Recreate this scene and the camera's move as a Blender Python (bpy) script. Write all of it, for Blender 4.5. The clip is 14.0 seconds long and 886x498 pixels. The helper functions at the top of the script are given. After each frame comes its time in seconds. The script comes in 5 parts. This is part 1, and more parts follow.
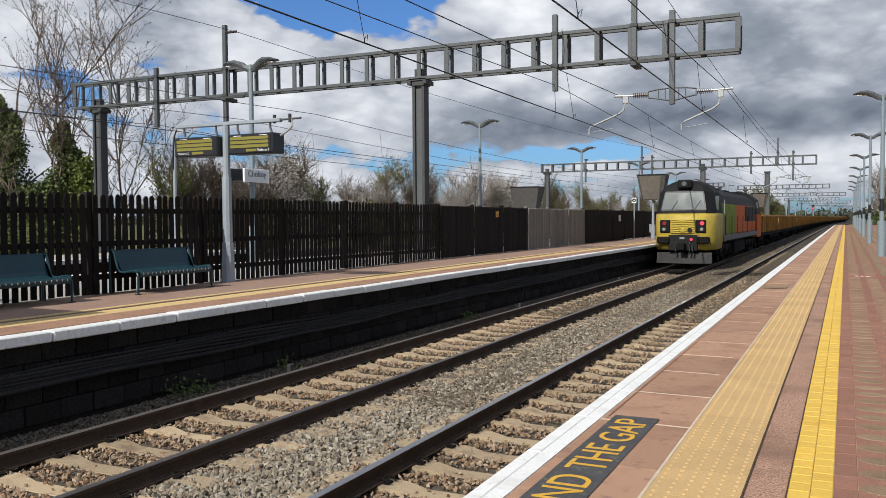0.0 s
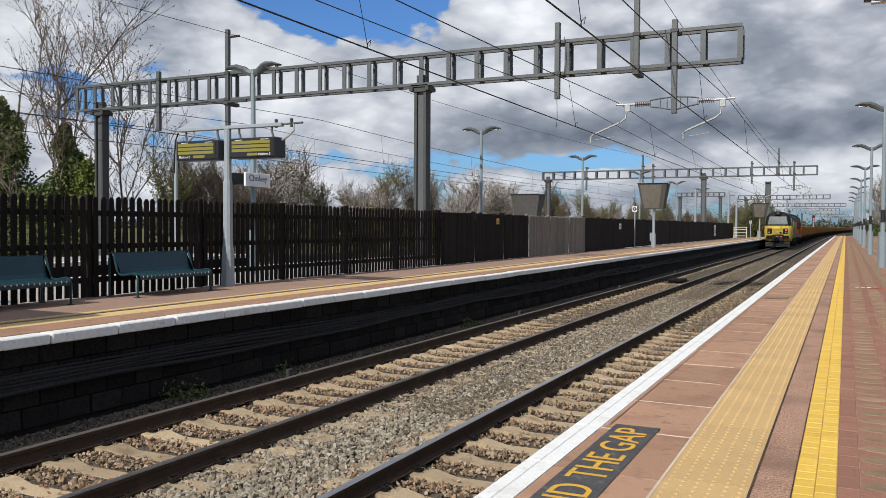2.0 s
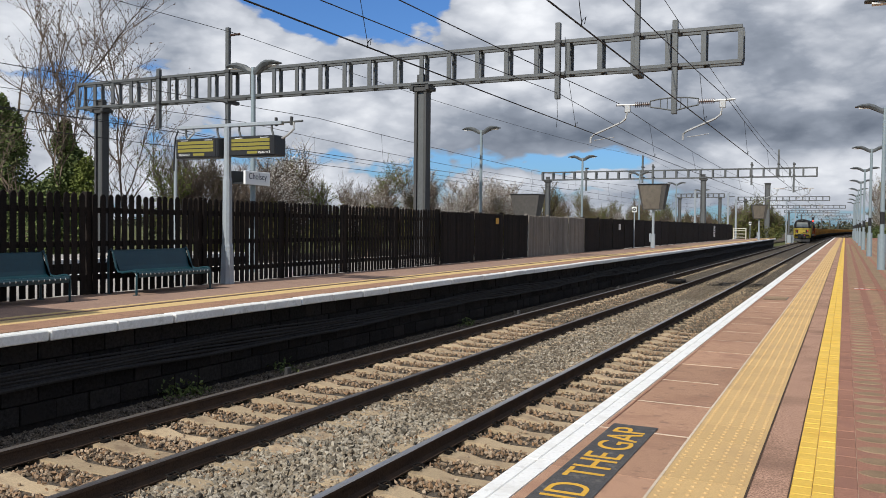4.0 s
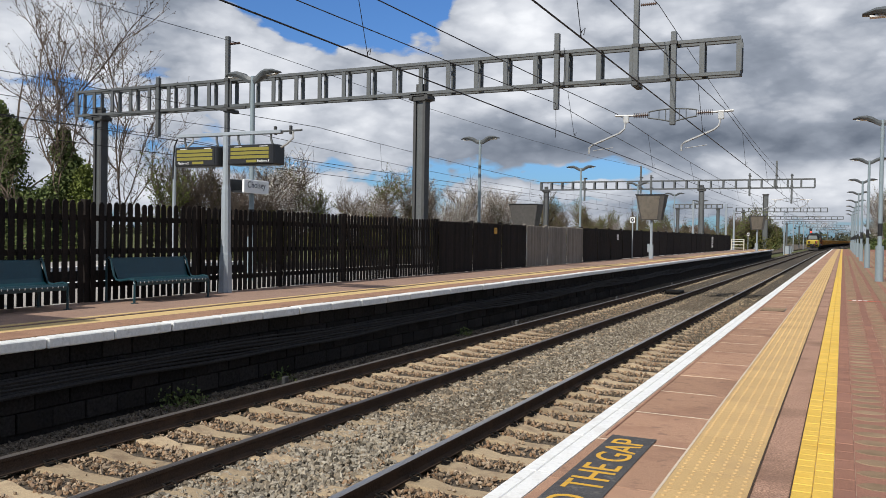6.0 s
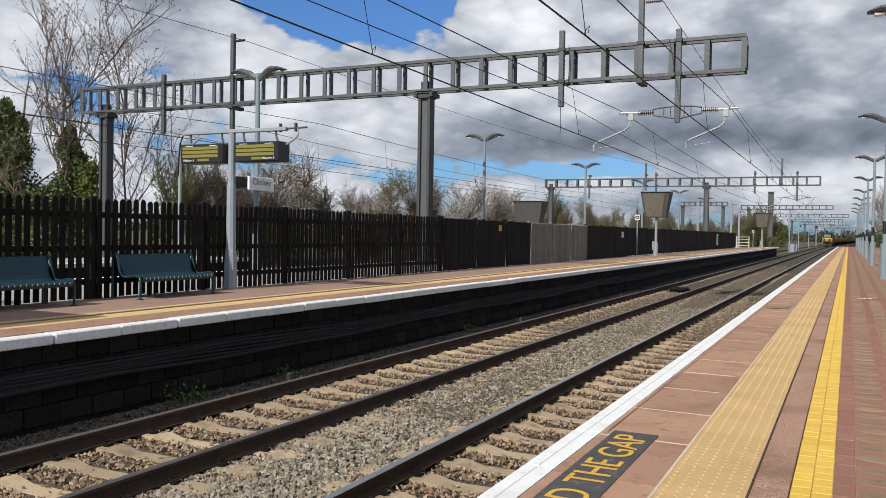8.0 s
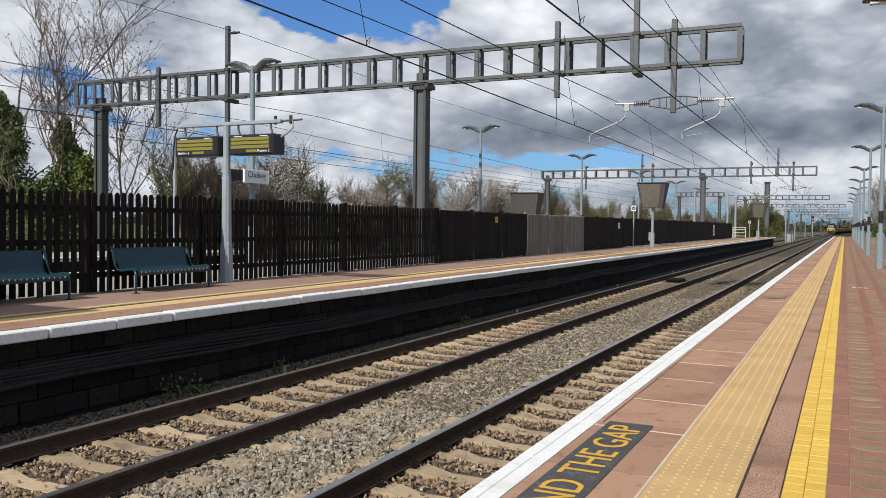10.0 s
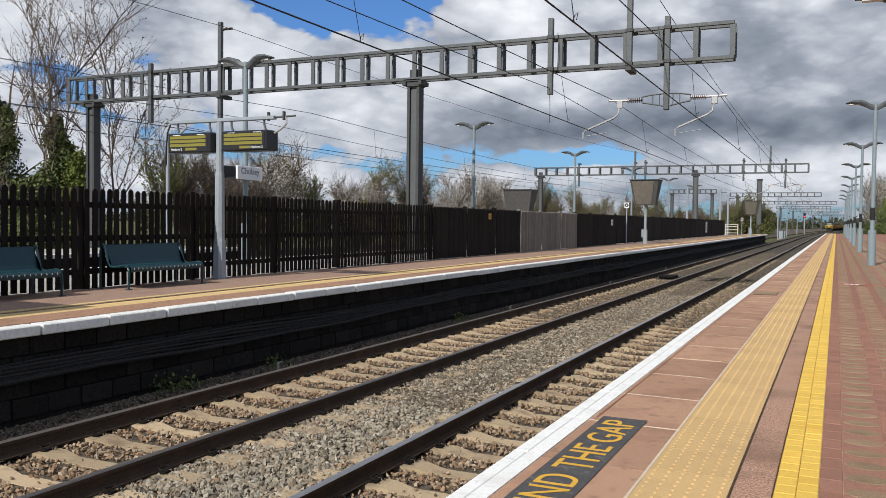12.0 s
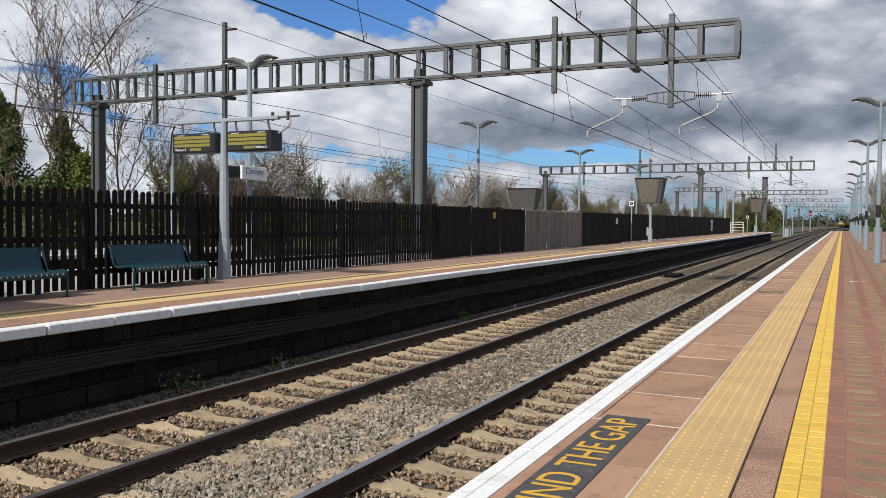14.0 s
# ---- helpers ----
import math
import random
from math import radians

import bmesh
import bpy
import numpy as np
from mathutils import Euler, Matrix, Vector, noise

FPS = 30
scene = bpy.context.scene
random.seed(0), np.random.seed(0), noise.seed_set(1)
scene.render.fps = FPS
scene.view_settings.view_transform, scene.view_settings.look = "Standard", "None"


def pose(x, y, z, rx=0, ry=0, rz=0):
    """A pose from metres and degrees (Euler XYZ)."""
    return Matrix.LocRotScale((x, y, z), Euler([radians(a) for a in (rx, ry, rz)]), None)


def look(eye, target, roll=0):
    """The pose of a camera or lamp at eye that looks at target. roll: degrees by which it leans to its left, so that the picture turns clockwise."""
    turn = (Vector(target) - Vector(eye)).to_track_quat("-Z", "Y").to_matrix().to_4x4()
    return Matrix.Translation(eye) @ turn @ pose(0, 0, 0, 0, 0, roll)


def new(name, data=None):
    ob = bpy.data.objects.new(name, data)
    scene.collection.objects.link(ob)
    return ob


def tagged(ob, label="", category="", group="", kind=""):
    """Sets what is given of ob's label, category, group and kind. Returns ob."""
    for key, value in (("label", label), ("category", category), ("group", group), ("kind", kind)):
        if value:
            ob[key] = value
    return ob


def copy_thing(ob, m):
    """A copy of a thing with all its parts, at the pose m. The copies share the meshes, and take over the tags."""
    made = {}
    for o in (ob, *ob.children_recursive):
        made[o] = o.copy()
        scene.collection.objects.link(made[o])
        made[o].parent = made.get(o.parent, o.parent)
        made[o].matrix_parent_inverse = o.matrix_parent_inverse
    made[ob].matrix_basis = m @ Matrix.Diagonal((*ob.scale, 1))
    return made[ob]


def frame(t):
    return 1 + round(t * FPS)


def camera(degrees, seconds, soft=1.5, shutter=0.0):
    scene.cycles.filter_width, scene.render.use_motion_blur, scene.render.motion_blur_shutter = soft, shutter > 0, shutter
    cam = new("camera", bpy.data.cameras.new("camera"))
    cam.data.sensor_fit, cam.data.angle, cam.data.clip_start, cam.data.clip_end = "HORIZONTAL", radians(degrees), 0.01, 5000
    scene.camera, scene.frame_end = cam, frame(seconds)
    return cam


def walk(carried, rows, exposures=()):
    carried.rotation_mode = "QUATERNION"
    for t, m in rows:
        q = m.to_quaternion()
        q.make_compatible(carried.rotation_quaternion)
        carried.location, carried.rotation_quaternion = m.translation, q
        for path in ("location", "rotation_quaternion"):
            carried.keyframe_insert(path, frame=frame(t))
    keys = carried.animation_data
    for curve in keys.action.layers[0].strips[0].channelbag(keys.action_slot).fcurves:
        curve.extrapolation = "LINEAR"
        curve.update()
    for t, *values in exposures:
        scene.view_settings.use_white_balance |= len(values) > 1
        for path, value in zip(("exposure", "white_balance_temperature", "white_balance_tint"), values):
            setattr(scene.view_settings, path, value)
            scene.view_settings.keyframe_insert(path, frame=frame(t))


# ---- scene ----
cam = camera(55.88, 14.0, soft=0.7)


def gaze(x, y, z, pitch, turn, roll):
    """A camera pose from its place, its pitch upwards, its turn to the left of north (+y) and its lean, in degrees."""
    p, a = radians(pitch), radians(turn)
    way = Vector((-math.sin(a) * math.cos(p), math.cos(a) * math.cos(p), math.sin(p)))
    eye = Vector((x, y, z))
    return look(eye, eye + way * 10, roll)


walk(cam, [
    (0.0, gaze(-0.008, -0.002, 1.184, -2.028, 25.728, -0.357)),
    (0.5, gaze(-0.003, 0.004, 1.182, -1.989, 25.333, -0.122)),
    (1.0, gaze(-0.014, 0.013, 1.185, -1.803, 25.416, -0.050)),
    (1.5, gaze(-0.017, 0.015, 1.178, -1.674, 25.579, 0.142)),
    (2.0, gaze(-0.026, 0.019, 1.179, -1.578, 25.732, 0.283)),
    (2.5, gaze(-0.023, 0.021, 1.174, -1.554, 25.788, 0.404)),
    (3.0, gaze(-0.023, 0.028, 1.169, -1.609, 25.779, 0.542)),
    (5.5, gaze(-0.027, 0.005, 1.177, -1.328, 25.603, 0.700)),
    (6.0, gaze(-0.028, 0.017, 1.177, -0.964, 25.573, 0.901)),
    (6.5, gaze(-0.029, -0.000, 1.188, -0.755, 25.572, 1.098)),
    (7.0, gaze(-0.021, -0.013, 1.187, -0.715, 25.640, 1.170)),
    (7.5, gaze(-0.007, -0.023, 1.186, -0.901, 25.765, 1.117)),
    (8.0, gaze(-0.006, -0.019, 1.177, -1.163, 25.888, 0.986)),
    (10.5, gaze(0.005, 0.004, 1.171, -1.721, 25.614, 0.631)),
    (11.0, gaze(-0.005, 0.000, 1.166, -1.628, 25.453, 0.731)),
    (11.5, gaze(-0.004, -0.007, 1.169, -1.684, 25.289, 0.729)),
    (12.0, gaze(-0.002, -0.004, 1.165, -1.910, 25.202, 0.693)),
    (12.5, gaze(-0.000, 0.000, 1.159, -2.189, 25.232, 0.665)),
    (13.0, gaze(0.001, 0.011, 1.156, -2.293, 25.366, 0.609)),
    (13.5, gaze(0.008, 0.001, 1.161, -2.194, 25.476, 0.564)),
    (14.0, gaze(0.014, -0.004, 1.165, -1.971, 25.548, 0.452)),
])

# ---- world, sun, exposure ----
SUN_AZ = radians(189)      # clockwise from +y
SUN_EL = radians(38.5)
scene.view_settings.exposure = 0.13
world = bpy.data.worlds.new("sky")
scene.world = world
world.use_nodes = True
wt = world.node_tree
wt.nodes.clear()


def wnode(kind, **kw):
    n = wt.nodes.new(kind)
    for k, v in kw.items():
        n.inputs[k].default_value = v
    return n


def wmath(op, a, b=None, c=None, clamp=False):
    n = wt.nodes.new("ShaderNodeMath")
    n.operation = op
    n.use_clamp = clamp
    for i, v in enumerate((a, b, c)):
        if v is None:
            continue
        if isinstance(v, (int, float)):
            n.inputs[i].default_value = v
        else:
            wt.links.new(v, n.inputs[i])
    return n.outputs[0]


def build_sky():
    """A blue sky with broken cumulus: the cover thins and thickens by wide swells over azimuth and height."""
    out = wnode("ShaderNodeOutputWorld")
    bg = wnode("ShaderNodeBackground")
    bg.inputs["Strength"].default_value = 0.1
    wt.links.new(bg.outputs[0], out.inputs[0])
    sky = wt.nodes.new("ShaderNodeTexSky")
    sky.sky_type = "NISHITA"
    sky.sun_disc = False
    sky.sun_elevation = SUN_EL
    sky.sun_rotation = SUN_AZ
    tc = wt.nodes.new("ShaderNodeTexCoord")
    sep = wt.nodes.new("ShaderNodeSeparateXYZ")
    wt.links.new(tc.outputs["Generated"], sep.inputs[0])
    x, y, z = sep.outputs
    az = wmath("MULTIPLY", wmath("ARCTAN2", x, y), 57.2958)
    el = wmath("MULTIPLY", wmath("ARCSINE", z), 57.2958)
    comb = wt.nodes.new("ShaderNodeCombineXYZ")
    wt.links.new(x, comb.inputs[0])
    wt.links.new(y, comb.inputs[1])
    wt.links.new(wmath("MULTIPLY", z, 2.1), comb.inputs[2])

    def fbm(scale, detail, rough, distort, off):
        mp = wt.nodes.new("ShaderNodeMapping")
        mp.inputs["Location"].default_value = off
        wt.links.new(comb.outputs[0], mp.inputs[0])
        n = wnode("ShaderNodeTexNoise", Scale=scale, Detail=detail, Roughness=rough, Distortion=distort)
        wt.links.new(mp.outputs[0], n.inputs["Vector"])
        return n.outputs[0]

    def swell(a0, e0, wa, we, h):
        da = wmath("DIVIDE", wmath("SUBTRACT", az, a0), wa)
        de = wmath("DIVIDE", wmath("SUBTRACT", el, e0), we)
        r2 = wmath("ADD", wmath("MULTIPLY", da, da), wmath("MULTIPLY", de, de))
        return wmath("MULTIPLY", wmath("EXPONENT", wmath("MULTIPLY", r2, -1.0)), h)

    def total(first, rows):
        s = first
        for r in rows:
            s = wmath("ADD", s, swell(*r))
        return s

    def billow(scale, detail, off):
        """Rounded heads of cumulus: cells whose edges are broken by noise."""
        jit = wnode("ShaderNodeTexNoise", Scale=scale * 1.3, Detail=6.0, Roughness=0.6)
        wt.links.new(comb.outputs[0], jit.inputs["Vector"])
        sh = wt.nodes.new("ShaderNodeVectorMath")
        sh.operation = "MULTIPLY_ADD"
        wt.links.new(jit.outputs["Color"], sh.inputs[0])
        sh.inputs[1].default_value = (0.55 / scale,) * 3
        wt.links.new(comb.outputs[0], sh.inputs[2])
        mp = wt.nodes.new("ShaderNodeMapping")
        mp.inputs["Location"].default_value = off
        wt.links.new(sh.outputs[0], mp.inputs[0])
        v = wt.nodes.new("ShaderNodeTexVoronoi")
        v.feature = "SMOOTH_F1"
        v.inputs["Scale"].default_value = scale
        v.inputs["Detail"].default_value = detail
        v.inputs["Roughness"].default_value = 0.55
        v.inputs["Smoothness"].default_value = 0.35
        wt.links.new(mp.outputs[0], v.inputs["Vector"])
        return wmath("SUBTRACT", 0.62, v.outputs["Distance"])

    heads = billow(9.0, 3.0, (0.3, 0.8, 0.1))
    puffs = wmath("ADD", wmath("MULTIPLY", fbm(5.0, 6.0, 0.5, 0.15, (3.1, 1.7, 0.4)), 0.75), wmath("MULTIPLY", heads, 0.5))
    cover = total(wmath("ADD", puffs, 0.44), COVER)
    mask = wmath("MULTIPLY", wmath("SUBTRACT", cover, 0.5), 11.0, clamp=True)
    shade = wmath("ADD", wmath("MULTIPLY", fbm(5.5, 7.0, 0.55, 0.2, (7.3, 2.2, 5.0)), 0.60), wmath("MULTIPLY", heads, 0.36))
    tone = total(wmath("ADD", shade, 0.378), TONE)
    ramp = wt.nodes.new("ShaderNodeValToRGB")
    cr = ramp.color_ramp
    cr.elements[0].position, cr.elements[0].color = 0.12, (1.05, 1.30, 1.75, 1)
    cr.elements[1].position, cr.elements[1].color = 0.86, (8.6, 8.8, 9.2, 1)
    e = cr.elements.new(0.42)
    e.color = (2.9, 3.25, 3.9, 1)
    e = cr.elements.new(0.62)
    e.color = (5.6, 5.9, 6.5, 1)
    wt.links.new(tone, ramp.inputs[0])
    mix = wt.nodes.new("ShaderNodeMix")
    mix.data_type = "RGBA"
    wt.links.new(mask, mix.inputs[0])
    gain = wt.nodes.new("ShaderNodeMix")
    gain.data_type, gain.blend_type = "RGBA", "MULTIPLY"
    gain.inputs[0].default_value = 1.0
    gain.inputs[7].default_value = (0.42, 0.70, 1.12, 1)
    wt.links.new(sky.outputs[0], gain.inputs[6])
    wt.links.new(gain.outputs[2], mix.inputs[6])
    wt.links.new(ramp.outputs[0], mix.inputs[7])
    wt.links.new(mix.outputs[2], bg.inputs["Color"])


# azimuth, height, widths (degrees) and lift of the cloud cover and of its brightness
COVER = [(-32.5, 16.8, 6.5, 3.4, -0.95), (-28.5, 19.5, 7, 3, -0.5), (-49, 8.5, 5.0, 2.0, -0.20), (-53, 12.5, 5, 3, 0.3), (-16, 4.4, 3.6, 0.5, -0.44), (-9, 14, 10, 7, 0.3),
         (-37.5, 11.5, 6, 2.2, 0.3), (-22, 13.5, 3.6, 4, 0.5), (-46, 15, 5, 4, 0.30), (-2, 3.5, 8, 2, 0.25), (-30, 8.0, 9, 3.0, 0.35), (-13, 7.5, 12, 2.0, 0.4), (-47, 3, 8, 2, 0.15),
         (-36, 4.9, 4, 0.6, -0.12), (-5, 11, 9, 4, 0.35)]
TONE = [(-6, 6.5, 12, 1.35, -0.38), (-19, 6.6, 5, 1.2, -0.12), (-12, 13.5, 6, 2.6, 0.05), (2, 12, 6, 4, -0.10), (-20.5, 14, 3.2, 3.5, 0.22), (-37, 11.5, 4, 2.0, 0.18), (-29, 7.6, 4, 1.6, 0.10),
        (-49, 13, 7, 4, 0.06), (-1, 3.8, 6, 0.8, 0.12), (-9, 1.9, 9, 0.8, -0.12), (-43, 15.5, 4, 2.0, -0.06), (-35, 3.0, 12, 1.2, 0.08)]
build_sky()
sun_lamp = new("sun", bpy.data.lights.new("sun", "SUN"))
sun_lamp.data.energy = 4.3
sun_lamp.data.angle = radians(0.6)
sun_lamp.data.color = (1.0, 0.965, 0.89)
_d = Vector((math.sin(SUN_AZ) * math.cos(SUN_EL), math.cos(SUN_AZ) * math.cos(SUN_EL), math.sin(SUN_EL)))
sun_lamp.matrix_world = look(_d * 50, (0, 0, 0))


# ---- materials ----
def mat(name, color, rough=0.8, metal=0.0, grain=40.0, amount=0.25, blotch=1.5, bump=0.15, tint=None, vary=0.0, spec=0.4, stain=None):
    """A surface with fine grain, wide blotches and slight relief; vary shifts the tone from object to object."""
    m = bpy.data.materials.new(name)
    m.use_nodes = True
    nt = m.node_tree
    b = nt.nodes["Principled BSDF"]
    b.inputs["Roughness"].default_value = rough
    b.inputs["Metallic"].default_value = metal
    b.inputs["Specular IOR Level"].default_value = min(spec, 0.12) if rough >= 0.8 else spec
    tc = nt.nodes.new("ShaderNodeTexCoord")
    geo = nt.nodes.new("ShaderNodeNewGeometry")

    def noise_of(scale, detail):
        n = nt.nodes.new("ShaderNodeTexNoise")
        n.inputs["Scale"].default_value = scale
        n.inputs["Detail"].default_value = detail
        n.inputs["Roughness"].default_value = 0.65
        nt.links.new(geo.outputs["Position"], n.inputs["Vector"])
        return n.outputs[0]

    def mixc(fac, a, c):
        n = nt.nodes.new("ShaderNodeMix")
        n.data_type = "RGBA"
        for i, v in ((0, fac), (6, a), (7, c)):
            if isinstance(v, (int, float)):
                n.inputs[i].default_value = v
            elif isinstance(v, tuple):
                n.inputs[i].default_value = (*v, 1)
            else:
                nt.links.new(v, n.inputs[i])
        return n.outputs[2]

    def stretch(v, lo, hi):
        n = nt.nodes.new("ShaderNodeMapRange")
        n.inputs[1].default_value, n.inputs[2].default_value = lo, hi
        nt.links.new(v, n.inputs[0])
        return n.outputs[0]

    fine, wide = noise_of(grain, 4), noise_of(blotch, 5)
    dark = tuple(c * (1 - amount) for c in color)
    lite = tuple(min(c * (1 + amount), 0.95) for c in color)
    c = mixc(stretch(fine, 0.3, 0.7), dark, lite)
    other = tint or tuple(v * (1 - 0.7 * amount) for v in color)
    c2 = mixc(stretch(wide, 0.45, 0.75), c, other) if not tint else mixc(stretch(wide, 0.5, 0.7), c, tint)
    if stain:
        c2 = mixc(stretch(noise_of(blotch * 4.3, 6), 0.56, 0.66), c2, stain)
    if vary:
        oi = nt.nodes.new("ShaderNodeObjectInfo")
        hv = nt.nodes.new("ShaderNodeHueSaturation")
        hv.inputs["Saturation"].default_value = 1.0
        mr = nt.nodes.new("ShaderNodeMapRange")
        mr.inputs[3].default_value, mr.inputs[4].default_value = 1 - vary, 1 + vary
        nt.links.new(oi.outputs["Random"], mr.inputs[0])
        nt.links.new(mr.outputs[0], hv.inputs["Value"])
        nt.links.new(c2, hv.inputs["Color"])
        c2 = hv.outputs[0]
    nt.links.new(c2, b.inputs["Base Color"])
    rr = nt.nodes.new("ShaderNodeMapRange")
    rr.inputs[3].default_value, rr.inputs[4].default_value = max(rough - 0.12, 0.05), min(rough + 0.12, 1)
    nt.links.new(wide, rr.inputs[0])
    nt.links.new(rr.outputs[0], b.inputs["Roughness"])
    if bump:
        bp = nt.nodes.new("ShaderNodeBump")
        bp.inputs["Strength"].default_value = bump
        bp.inputs["Distance"].default_value = 0.02
        nt.links.new(fine, bp.inputs["Height"])
        nt.links.new(bp.outputs[0], b.inputs["Normal"])
    return m


def island_mat(name, colors, rough=0.9, grain=60.0):
    """For a heap of joined pieces: each piece takes its own tone."""
    m = mat(name, colors[0], rough, grain=grain, bump=0.2)
    nt = m.node_tree
    geo = nt.nodes.new("ShaderNodeNewGeometry")
    ramp = nt.nodes.new("ShaderNodeValToRGB")
    cr = ramp.color_ramp
    for i, c in enumerate(colors):
        e = cr.elements[i] if i < 2 else cr.elements.new(0.5)
        e.color = (*c, 1)
    for i, e in enumerate(cr.elements):
        e.position = i / (len(colors) - 1)
    nt.links.new(geo.outputs["Random Per Island"], ramp.inputs[0])
    n = nt.nodes.new("ShaderNodeTexNoise")
    n.inputs["Scale"].default_value = grain
    nt.links.new(geo.outputs["Position"], n.inputs["Vector"])
    mx = nt.nodes.new("ShaderNodeMix")
    mx.data_type, mx.blend_type = "RGBA", "OVERLAY"
    mx.inputs[0].default_value = 0.5
    nt.links.new(ramp.outputs[0], mx.inputs[6])
    nt.links.new(n.outputs[0], mx.inputs[7])
    nt.links.new(mx.outputs[2], nt.nodes["Principled BSDF"].inputs["Base Color"])
    return m


def glow(name, color, strength):
    m = bpy.data.materials.new(name)
    m.use_nodes = True
    b = m.node_tree.nodes["Principled BSDF"]
    b.inputs["Base Color"].default_value = (*[c * 0.3 for c in color], 1)
    b.inputs["Emission Color"].default_value = (*color, 1)
    b.inputs["Emission Strength"].default_value = strength
    return m


STEEL = mat("galvanised_steel", (0.098, 0.103, 0.104), 0.55, 0.35, grain=25, amount=0.18, blotch=1.2)
STEEL_DARK = mat("dark_steel", (0.06, 0.06, 0.059), 0.6, 0.3, grain=25, amount=0.22, blotch=1.1)
GREY_PAINT = mat("pale_grey_paint", (0.27, 0.30, 0.325), 0.45, grain=18, amount=0.08, blotch=2, bump=0.04)
RAIL_TOP = mat("polished_rail_head", (0.36, 0.34, 0.32), 0.34, 0.7, grain=60, amount=0.15, bump=0.03)
RAIL_SIDE = mat("rusty_rail_web", (0.062, 0.042, 0.030), 0.95, 0.0, grain=60, amount=0.4, blotch=3, tint=(0.088, 0.056, 0.037))
RAIL_TOP_DULL = mat("dull_rail_head", (0.17, 0.145, 0.125), 0.42, 0.5, grain=60, amount=0.2, bump=0.03)
CONCRETE = mat("sleeper_concrete", (0.40, 0.305, 0.195), 0.9, grain=70, amount=0.22, blotch=4, tint=(0.25, 0.18, 0.12), vary=0.18)
STONE = island_mat("granite_ballast", [(0.085, 0.073, 0.056), (0.205, 0.178, 0.14), (0.37, 0.328, 0.262), (0.23, 0.185, 0.13)])
BED = mat("ballast_bed", (0.10, 0.08, 0.06), 0.95, grain=38, amount=0.75, blotch=2.5, bump=0.9, tint=(0.10, 0.085, 0.07))
CESS = mat("shaded_cess_ballast", (0.085, 0.07, 0.055), 0.95, grain=38, amount=0.7, blotch=2.5, bump=0.8, tint=(0.09, 0.075, 0.06))
WHITE = mat("white_edge_paint", (0.74, 0.73, 0.70), 0.7, grain=45, amount=0.07, blotch=5, bump=0.1, tint=(0.62, 0.60, 0.56), stain=(0.60, 0.585, 0.55))
SLAB = mat("pink_paving_slab", (0.365, 0.215, 0.14), 0.9, grain=190, amount=0.38, blotch=1.7, bump=0.2, tint=(0.27, 0.15, 0.102), vary=0.13, stain=(0.24, 0.142, 0.10))
AGGREGATE = mat("red_aggregate_strip", (0.36, 0.215, 0.15), 0.9, grain=85, amount=0.7, blotch=1.5, bump=0.3)
TACTILE = mat("buff_tactile_tile", (0.50, 0.335, 0.155), 0.8, grain=120, amount=0.12, blotch=1.5, bump=0.08, tint=(0.43, 0.29, 0.145), vary=0.05)
YELLOW_TILE = mat("yellow_line_tile", (0.66, 0.42, 0.065), 0.7, grain=70, amount=0.10, blotch=3, bump=0.08, tint=(0.62, 0.37, 0.05), vary=0.08)
PAVER = mat("red_block_paver", (0.27, 0.135, 0.093), 0.9, grain=130, amount=0.4, blotch=2.2, bump=0.15, tint=(0.23, 0.118, 0.088), vary=0.10)
PAVER_BUFF = mat("worn_buff_paver", (0.27, 0.185, 0.115), 0.9, grain=110, amount=0.45, blotch=3, bump=0.15, vary=0.14)
MORTAR = mat("pale_joint_mortar", (0.56, 0.46, 0.35), 0.95, grain=90, amount=0.25)
FENCE = mat("dark_stained_timber", (0.0115, 0.009, 0.008), 0.8, grain=30, amount=0.35, blotch=2, bump=0.2, vary=0.3, tint=(0.020, 0.015, 0.012))
FENCE_GREY = mat("weathered_bare_timber", (0.20, 0.18, 0.155), 0.9, grain=30, amount=0.25, blotch=2, bump=0.2, vary=0.2)
# near-black brick: soot plus the shade below the copings, both in the colour
WALL_DARK = mat("sooty_shaded_brick", (0.020, 0.018, 0.0165), 0.95, grain=25, amount=0.5, blotch=2.5, bump=0.5, tint=(0.026, 0.022, 0.019), vary=0.3)
BLACK = mat("black_plastic", (0.015, 0.015, 0.016), 0.45, grain=30, amount=0.1, bump=0.02)
BENCH = mat("dark_teal_paint", (0.009, 0.040, 0.052), 0.33, grain=15, amount=0.12, bump=0.03)
GRASS = mat("rough_grass", (0.085, 0.095, 0.035), 0.95, grain=12, amount=0.4, blotch=0.4, bump=0.4, tint=(0.12, 0.10, 0.05))
BARK = mat("grey_brown_bark", (0.17, 0.13, 0.10), 0.95, grain=30, amount=0.3, bump=0.2)
TWIG = mat("bare_twigs", (0.135, 0.105, 0.082), 0.95, grain=5, amount=0.3, bump=0.0)
LEAF = island_mat("spring_leaves", [(0.07, 0.095, 0.02), (0.11, 0.14, 0.03), (0.15, 0.17, 0.05)], grain=3)
IVY = island_mat("dark_evergreen", [(0.05, 0.075, 0.028), (0.085, 0.115, 0.04), (0.14, 0.165, 0.06)], grain=3)
OLIVE = island_mat("olive_shoots", [(0.065, 0.062, 0.022), (0.10, 0.085, 0.03), (0.08, 0.085, 0.026)], grain=3)
LOCO_YELLOW = mat("warning_yellow_paint", (0.41, 0.305, 0.048), 0.5, grain=10, amount=0.1, bump=0.02, tint=(0.31, 0.23, 0.05), spec=0.25)
LOCO_BLACK = mat("black_loco_paint", (0.011, 0.011, 0.011), 0.7, grain=10, amount=0.3, bump=0.03, spec=0.2)
